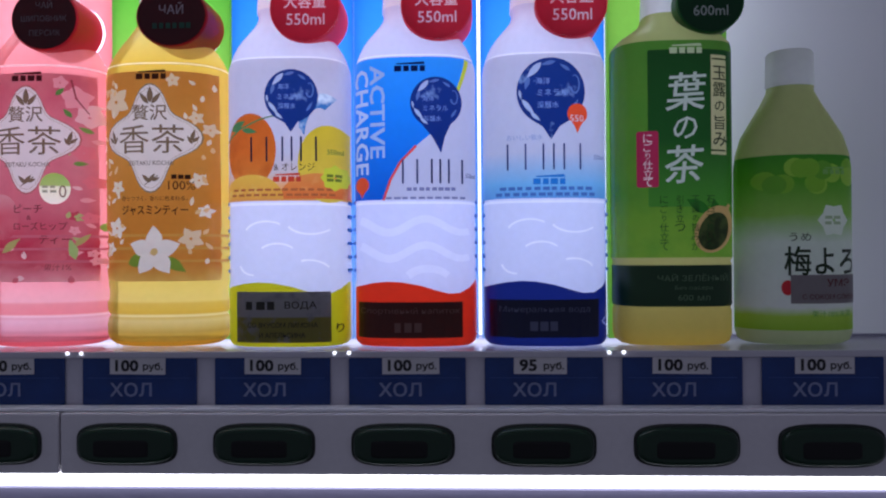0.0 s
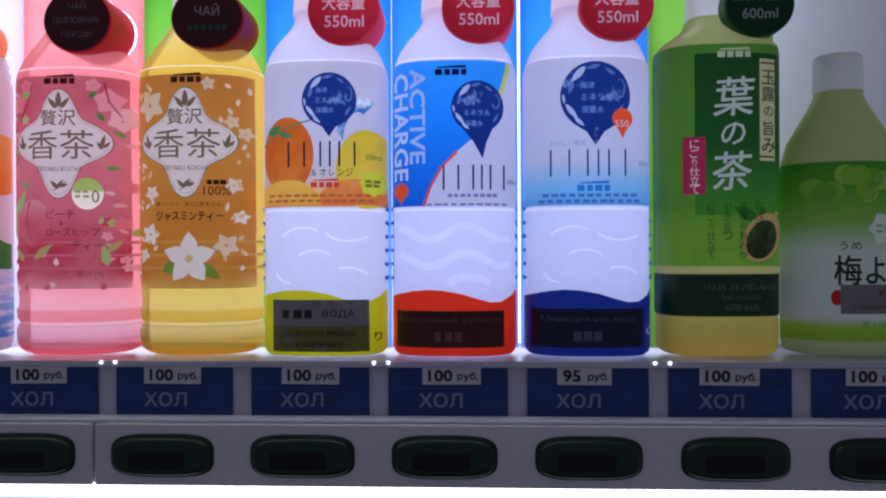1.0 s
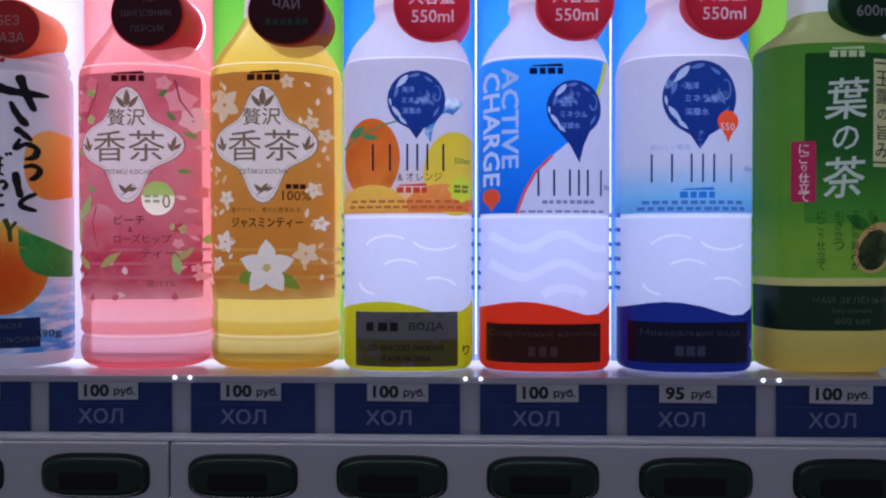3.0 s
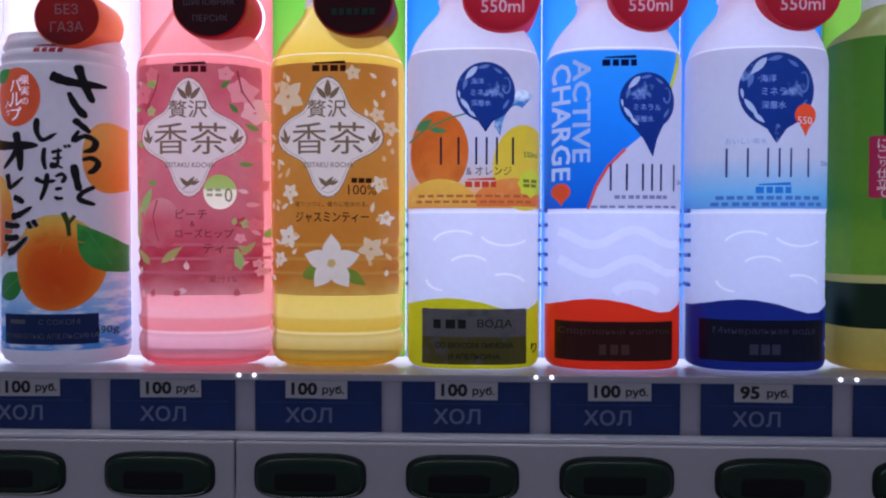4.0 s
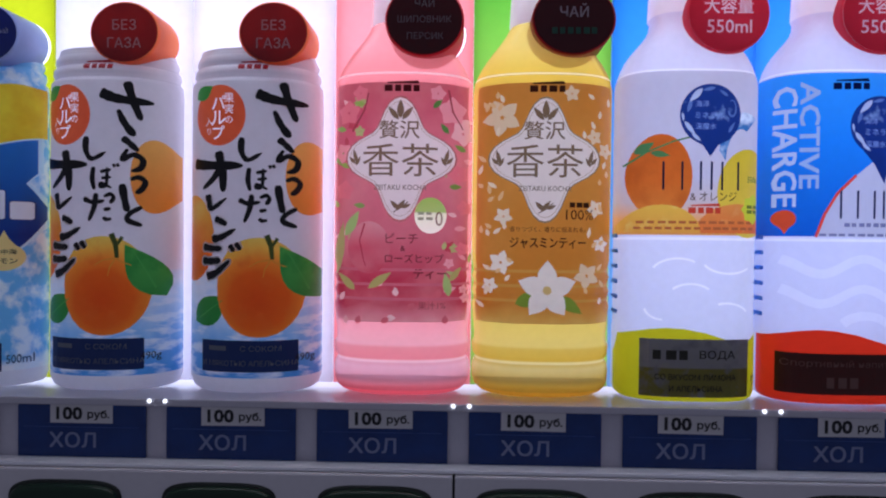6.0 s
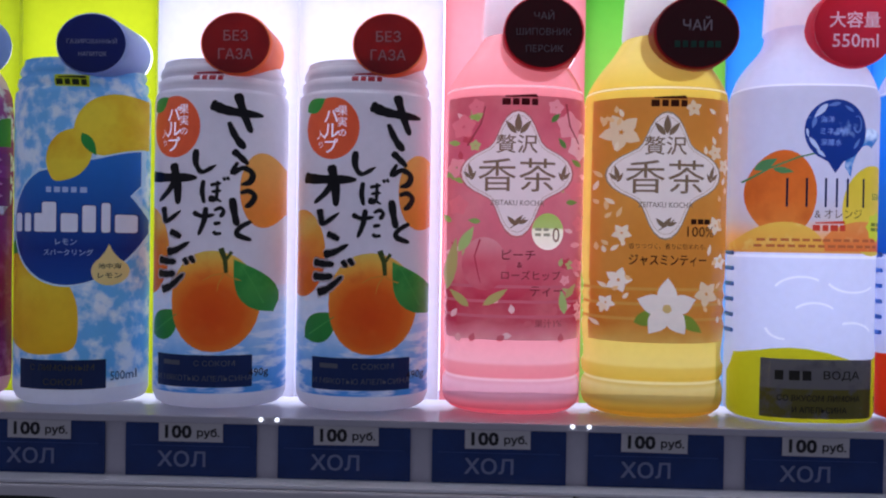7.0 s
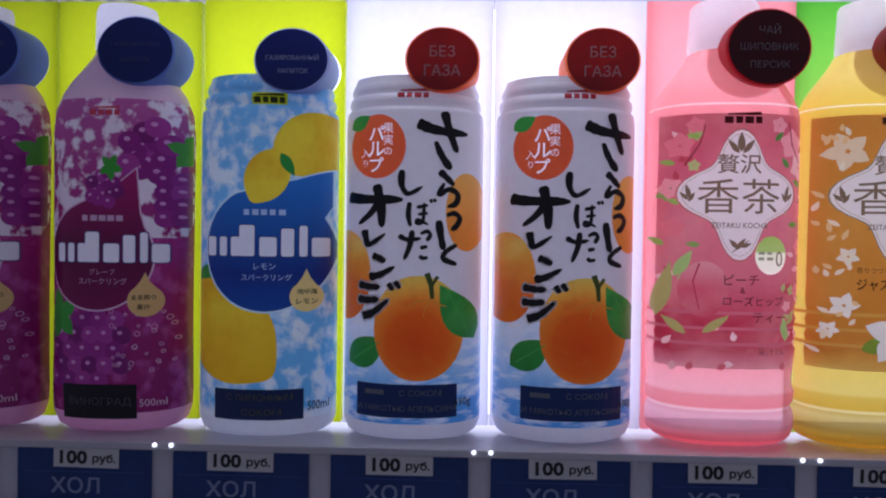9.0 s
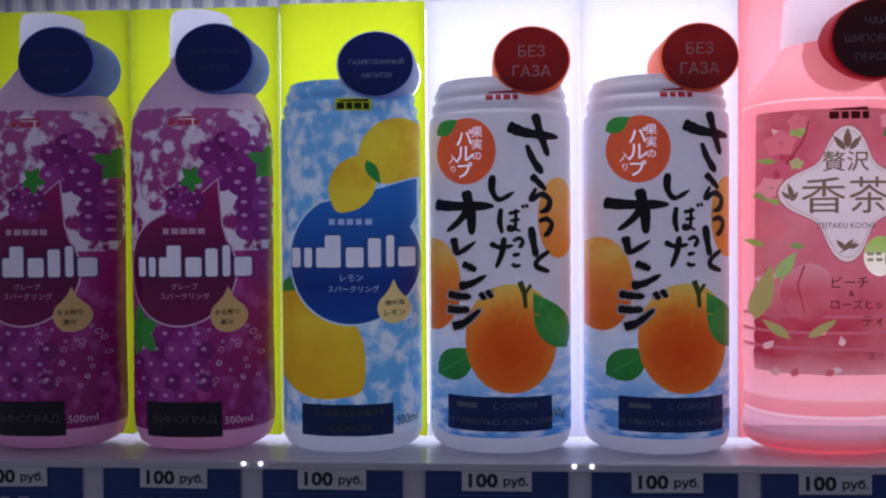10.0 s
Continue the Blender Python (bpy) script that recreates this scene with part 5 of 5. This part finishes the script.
        part("lettering", form.wrap(lettering("550ml", 27.5, 106.5, 2.8, 0.02, width=7.5), 5), ink("4a7434"), ob)
    elif kind == "sport":
        part("label", form.shell(80, 156.5, 0.15, base=False), plastic("label_sport", [(0.0, "1c5fc4"), (0.6, "2a86e6"), (1.0, "3b9bf0")], (80, 157), through_light=0.6), ob, "blue film label", smooth=True)
        sweep = [(-15.6, 79.7), (-11.9, 90.4), (-6.3, 100.2), (2.1, 108.6), (10.6, 115.6), (17.6, 124.0), (22.7, 133.9), (26.7, 145.1), (29.0, 155.9)]
        art = [[sweep[k], (34, sweep[k][1]), (34, sweep[k + 1][1]), sweep[k + 1]] for k in range(len(sweep) - 1)]
        part("label_field", form.wrap(art, 2), ink("cccedf", 0.52), ob, "white lower field of the label")
        part("sweep", form.wrap(stroke(sweep[:4], 1.3, 1.0), 4), ink("dd4a3a"), ob)
        part("sweep", form.wrap(stroke(sweep[5:], 1.5, 1.4), 4), ink("c4cf3a"), ob)
        part("lettering", form.wrap(lettering("ACTIVE", -18.8, 127.3, 8.4, 0.03, -90, width=50), 5), ink("9fb6da"), ob)
        part("lettering", form.wrap(lettering("CHARGE", -27.9, 122.2, 8.2, 0.03, -90, width=57), 5), ink("b9c8e4"), ob)
        part("balloon", form.wrap(drop(12.8, 131.8, 13.8, 27, lean=2.6), 6), balloon, ob, "navy balloon")
        balloon_clouds(ob, form, 12.8, 131.8, 13.8, 6)
        for body, (u, v) in (("海洋", (8.7, 133.9)), ("ミネラル", (12.6, 128.8)), ("深層水", (10.9, 123.2))):
            part("lettering", form.wrap(lettering(body, u, v, 3.0), 7), ink("7f9ad4"), ob)
        strokes_mark(ob, form, -5.0, 88.4, 27.2, 101.5, mark, 1.0, 7)
        part("small_writing", form.wrap(bars(10.5, 85.5, 27, 1.8, 8) + bars(7.7, 80.8, 44, 1.2, 10), 6), ink("7d80a4"), ob)
        part("small_balloon", form.wrap(drop(-27.9, 88.2, 4.2, 7.2), 6), ink("d9502e"), ob)
        part("lettering", form.wrap(lettering("550ml", 30.8, 93.0, 2.4, 0.012, width=5), 5), ink("3a4678"), ob)
        maker_mark(ob, form, -1.1, 150.9, 16.5, ink("14204e"), 5)
        sticker(ob, form, -30.5, 6.0, 26.4, 25.2, plastic("brown_sticker", "4a1a12", through_light=0.08, rough=0.45), [("Спортивный напиток", 0, 4.6, 4.0, 0.0, 54), (None, 0, -4, 5.0, 3, 16)], ink("74504a", 0.0))
    else:
        part("label", form.shell(80, 157, 0.15, base=False), plastic("label_mineral", [(0.0, "6aa6de"), (0.1, "7ec0ea"), (0.22, "aac8e6"), (0.32, "cdd0e2"), (1.0, "d2d4e6")], (80, 157), through_light=0.5), ob, "printed film label", smooth=True)
        part("balloon", form.wrap(drop(2.6, 136.6, 18.2, 25.5), 5), balloon, ob, "large navy balloon")
        balloon_clouds(ob, form, 2.6, 136.6, 18.2, 5)
        part("small_balloon", form.wrap(drop(16.6, 124.8, 5.4, 10.5), 7), ink("e2502c"), ob, "small red balloon")
        part("numeral", form.wrap(lettering("550", 16.3, 122.3, 3.6, 0.01), 8), PALE, ob)
        part("lettering", form.wrap(lettering("おいしい軟水", -11.4, 112.4, 3.0, 0.0, width=19), 5), ink("8fa2cc"), ob)
        part("lettering", form.wrap(lettering("海洋", -1.6, 142.3, 3.6, 0.0), 6) , ink("7f9ad4"), ob)
        part("lettering", form.wrap(lettering("ミネラル", 3.4, 136.1, 3.6, 0.0), 6), ink("7f9ad4"), ob)
        part("lettering", form.wrap(lettering("深層水", 1.1, 129.6, 3.6, 0.0), 6), ink("7f9ad4"), ob)
        strokes_mark(ob, form, -20.5, 95.0, 18.7, 109.0, ink("3a4c94", 0.3), 0.9, 7)
        part("lettering", form.wrap(lettering("550ml", 28.6, 102.0, 2.4, 0.012, width=6), 5), ink("5a6aa8"), ob)
        maker_mark(ob, form, 1.4, 89.9, 17, ink("2a78c4"), 5)
        part("small_writing", form.wrap(bars(0.3, 85.2, 50, 1.8, 11) + bars(0.3, 82.1, 54, 1.8, 12), 5), ink("4a72b4"), ob)
        sticker(ob, form, -30.5, 6.1, 27.7, 26.2, plastic("ink_blue_sticker", "141b40", through_light=0.06, rough=0.45), [("Минеральная вода", 0, 4.6, 4.0, 0.0, 48), (None, 0, -4, 5.0, 3, 16)], ink("5a5f7e", 0.0))
        part("lettering", form.wrap(lettering("く", 31.5, 14, 6, 0.02), 3), ink("a9b2dc"), ob)
    plug(ob, 13.4, 184.0, 19.2, 18.6, plastic("red_peg_" + kind, "e8485c", through_light=0.7), RED_FACE, [("大容量", 0, 3.4, 7.4, 0.02), ("550ml", 0.4, -6.2, 6.2, 0.012)], ink("fdf6f8", 0.65), 7, 33, capped=False)
    return ob


def balloon_clouds(parent, form, cu, cv, r, layer):
    """Pale cloud prints along the edge of a balloon, with a swirl on one side."""
    pale, dim = ink("b4c4e0", 0.5), ink("5f7cb8", 0.5)
    for a, far, long, thin, tint in ((128, 0.80, 0.62, 0.20, pale), (160, 0.74, 0.40, 0.14, dim), (95, 0.84, 0.44, 0.12, dim), (214, 0.80, 0.60, 0.15, pale), (238, 0.86, 0.38, 0.12, pale),
                                     (60, 0.82, 0.36, 0.10, dim), (330, 0.80, 0.42, 0.10, dim), (185, 0.90, 0.30, 0.08, pale)):
        u, v = cu + far * r * math.cos(radians(a)), cv + far * r * math.sin(radians(a))
        part("cloud_print", form.wrap(leaf(u, v, long * r, thin * r, a + 90 + 12 * math.sin(a)), layer), tint, parent)
    part("swirl_print", form.wrap(stroke(arc(cu + 0.70 * r, cv + 0.22 * r, 0.13 * r, 0.26 * r, -160, 120), 0.07 * r, 0.4), layer), dim, parent)


def green_tea_bottle():
    ob = thing("dummy_bottle", 0, 0, SHELF, "green tea dummy bottle with white brush lettering", "dummy bottle")
    form = Form([(1.2, 28, 23), (3, 30.5, 25.6), (7, 31.6, 26.8), (19, 31.6, 26.8), (21, 31, 26.2), (23, 31.8, 27), (44, 31.8, 27), (46, 31.2, 26.4), (48, 32.2, 27.4), (160, 32.4, 27.6), (164, 31.8, 27),
                 (168, 28, 25), (172, 22, 22), (176, 17, 19), (180, 15, 17.5), (204, 14, 16)], 3.2)
    part("shell", form.shell(), plastic("green_tea_shell", [(0.0, "e0bb52"), (0.06, "c9b45a"), (0.25, "c4bd74"), (1.0, "b9bf7c")], (0, 180), through_light=0.55, rough=0.15), ob, smooth=True)
    part("label", form.shell(48, 163, 0.2, base=False), plastic("green_tea_label", [(0.0, "86b23a"), (0.3, "6c9e32"), (1.0, "5a8f34")], (48, 163), through_light=0.46, mottle=("569434", 40, 0.6, 0.2), rough=0.22), ob, "green film label", smooth=True)
    part("card", form.card(33.5, 33.5, 209, (16.0, 183.0, 17.8, 16.8)), plastic("green_card", "8ccb4c", through_light=0.65, rough=0.35), ob, "green backing card")
    part("cap", form.shell(181, 204, 0.6), WHITE_SHEET, ob, "white cap", smooth=True)
    part("label_panel", form.wrap(rect(-16.9, 74.8, 31.6, 158, 1.0), 2), plastic("dark_panel", [(0.0, "4c8c30"), (0.4, "255a24"), (1.0, "1f4c20")], (78, 160), through_light=0.45), ob, "dark green panel")
    white = ink("dfe6dc", 0.3)
    for ch, (u, v), h in (("葉", (3.0, 135.7), 20), ("の", (2.5, 116.5), 11.5), ("茶", (2.0, 97.3), 20)):
        part("brush_lettering", form.wrap(lettering(ch, u, v, h, 0.012, 3, 0.15), 4), white, ob)
    strip_part = part("beige_strip", form.wrap(rect(16.2, 102.4, 25.2, 155.2), 4), ink("d6cf9c", 0.4), ob, "beige strip")
    for area in ((16.2, 104.1, 24.6, 105.0), (16.8, 152.6, 25.2, 153.5)):
        part("strip_line", form.wrap(rect(*area), 5), ink("3a4a22"), strip_part)
    part("lettering", form.wrap(column("玉露の旨み", 21.1, 150.0, 7.4, 8.8, 0.012), 5), ink("2c3818", 0.2), strip_part)
    box_part = part("red_box", form.wrap(rect(-22.6, 85.2, -11.6, 115.0, 1.2), 4), ink("c2305a", 0.4), ob, "crimson box")
    part("lettering", form.wrap(column("にごり仕立て", -17.0, 113.6, 4.6, 4.7, 0.01), 5), ink("efd9dc"), box_part)
    for k, body in enumerate(("石臼で挽いた", "玉露の旨みが", "引き立つ", "にごり仕立て")):
        part("lettering", form.wrap(column(body, 23 - 8.2 * k - 7.5, 81, 4.2, 4.9, 0.0), 4), ink("2a5420", 0.2), ob)
    part("tea_leaf", form.wrap(leaf(8.8, 75.3, 14, 6, 150) + leaf(18.3, 73.3, 12, 6, 100), 4), ink("2f6a24"), ob)
    part("spoon", form.wrap(ellipse(18.1, 62.9, 10.2, 13.5, -35), 5), ink("c9a468", 0.4), ob, "wooden spoon")
    part("spoon", form.wrap(stroke([(20.9, 67.7), (27.0, 76.2)], 3, 0.7), 5), ink("c9a468", 0.4), ob)
    part("heaped_tea", form.wrap(ellipse(17.5, 61.8, 8, 10.6, -30), 6), plastic("tea_heap", "2c3a18", through_light=0.2, mottle=("4a5a2a", 200, 0.5, 0.1)), ob, "dark tea leaves")
    part("band", form.shell(22, 44, 0.4, base=False), plastic("sticker_green", "1d3c20", through_light=0.06, rough=0.45, grain=0.1), ob, "dark green sticker round the body", smooth=True)
    for body, v, h, w in (("ЧАЙ ЗЕЛЁНЫЙ", 37.5, 4.0, 38), ("Без сахара", 31.8, 2.6, 20), ("600 мл", 26.8, 3.2, 17)):
        part("lettering", form.wrap(lettering(body, 6.5, v, h, 0.0, width=w), 3), ink("5f7a58", 0.0), ob)
    maker_mark(ob, form, 3.0, 158.4, 17, ink("b9c49a"), 3)
    plug(ob, 16.0, 183.0, 17.8, 16.8, plastic("green_peg", "2c6a34", through_light=0.4), LEAF_FACE, [("深まる旨み", 0, 4.0, 5.0, 0.012), ("600ml", 0, -5.0, 5.4, 0.012)], ink("cfdcd0", 0.3), 6)
    return ob


def plum_bottle():
    ob = thing("dummy_bottle", 0, 0, SHELF, "small green plum drink dummy bottle with a white cap", "dummy bottle")
    form = Form([(1.2, 26, 21), (3, 29.5, 24), (8, 31, 25.5), (96, 31, 25.5), (104, 30, 25), (114, 27, 23), (124, 21, 19.5), (133, 15.5, 16), (139, 12.5, 14), (141, 12.2, 13.8), (142, 13, 14.4), (160, 12.4, 14), (161.5, 11.2, 13)], 2.3)
    part("shell", form.shell(), plastic("plum_shell", [(0.0, "cfd8a8"), (0.6, "cfd48c"), (1.0, "c9cf8c")], (0, 140), through_light=0.5, rough=0.18), ob, smooth=True)
    part("label", form.shell(9, 102, 0.2, base=False), plastic("plum_label", [(0.0, "9fca3c"), (0.08, "b4d650"), (0.13, "eceeea"), (0.5, "e6ece2"), (0.66, "9ccc5c"), (0.85, "66b030"), (1.0, "4a9a2c")], (9, 102), through_light=0.5, wave=0.04, rough=0.25), ob, "green and white film label", smooth=True)
    part("cap", form.shell(141.5, 161.5, 0.5), WHITE_SHEET, ob, "white cap", smooth=True)
    r5 = random.Random(2)
    for k in range(12):
        part("plum", form.wrap(ellipse(r5.uniform(-26, 26), r5.uniform(84, 96), 5.5, 5.0), 2 + k % 2), ink(r5.choice(["8cc43c", "a4d24c", "74b438"]), 0.5), ob)
    part("badge", form.wrap(flower(13.4, 67.2, 9, 6, 0, 0.5), 4), ink("eef2e8"), ob)
    part("small_writing", form.wrap(bars(13.4, 68.7, 10, 1.6, 2) + bars(13.3, 65.7, 10, 1.6, 2), 5), ink("b4c4a0"), ob)
    part("lettering", form.wrap(lettering("うめ", -4.9, 58.4, 4.4, 0.01, stretch=1.2), 4), ink("25381c"), ob)
    part("brush_lettering", form.wrap(lettering("梅よろ", 7.1, 45.8, 15.5, 0.02, width=40), 4), ink("1f3318", 0.1), ob)
    sticker(ob, form, -10.0, 23.3, 29.5, 38.4, plastic("grey_sticker", "8b8484", through_light=0.08, rough=0.4), [("УМЭ", 6, 3.4, 4.0, 0.02, 14), ("С СОКОМ СЛИВЫ", 2, -4, 2.6, 0.01, 32)], ink("6a2a2e", 0.0), 6)
    part("red_dot", form.wrap(ellipse(-11.2, 31.6, 3, 4), 5), ink("c8303c"), ob)
    part("lettering", form.wrap(lettering("果汁10%未満", 12.3, 17.7, 3.8, 0.008), 4), ink("7cb858"), ob)
    maker_mark(ob, form, 13.8, 93.5, 13, ink("8cbc6c"), 4)
    return ob


grape = grape_bottle()
grape.matrix_world = pose(-0.5220, 0, SHELF)
copy_thing(grape, pose(-0.5945, 0, SHELF))
lemon_can().matrix_world = pose(-0.4510, 0, SHELF)
orange_can(-0.8, 38.4).matrix_world = pose(-0.3085, 0, SHELF)
orange_can(-3.9, 37.2).matrix_world = pose(-0.3806, 0, SHELF)
tea_bottle(True).matrix_world = pose(-0.2340, 0, SHELF)
tea_bottle(False).matrix_world = pose(-0.1645, 0, SHELF)
water_bottle("lemon").matrix_world = pose(-0.0940, 0, SHELF)
water_bottle("sport").matrix_world = pose(-0.0230, 0, SHELF)
water_bottle("mineral").matrix_world = pose(0.0490, 0, SHELF)
green_tea_bottle().matrix_world = pose(0.1190, 0, SHELF)
plum_bottle().matrix_world = pose(0.1862, 0, SHELF)

for form in FORMS:
    form.finish()
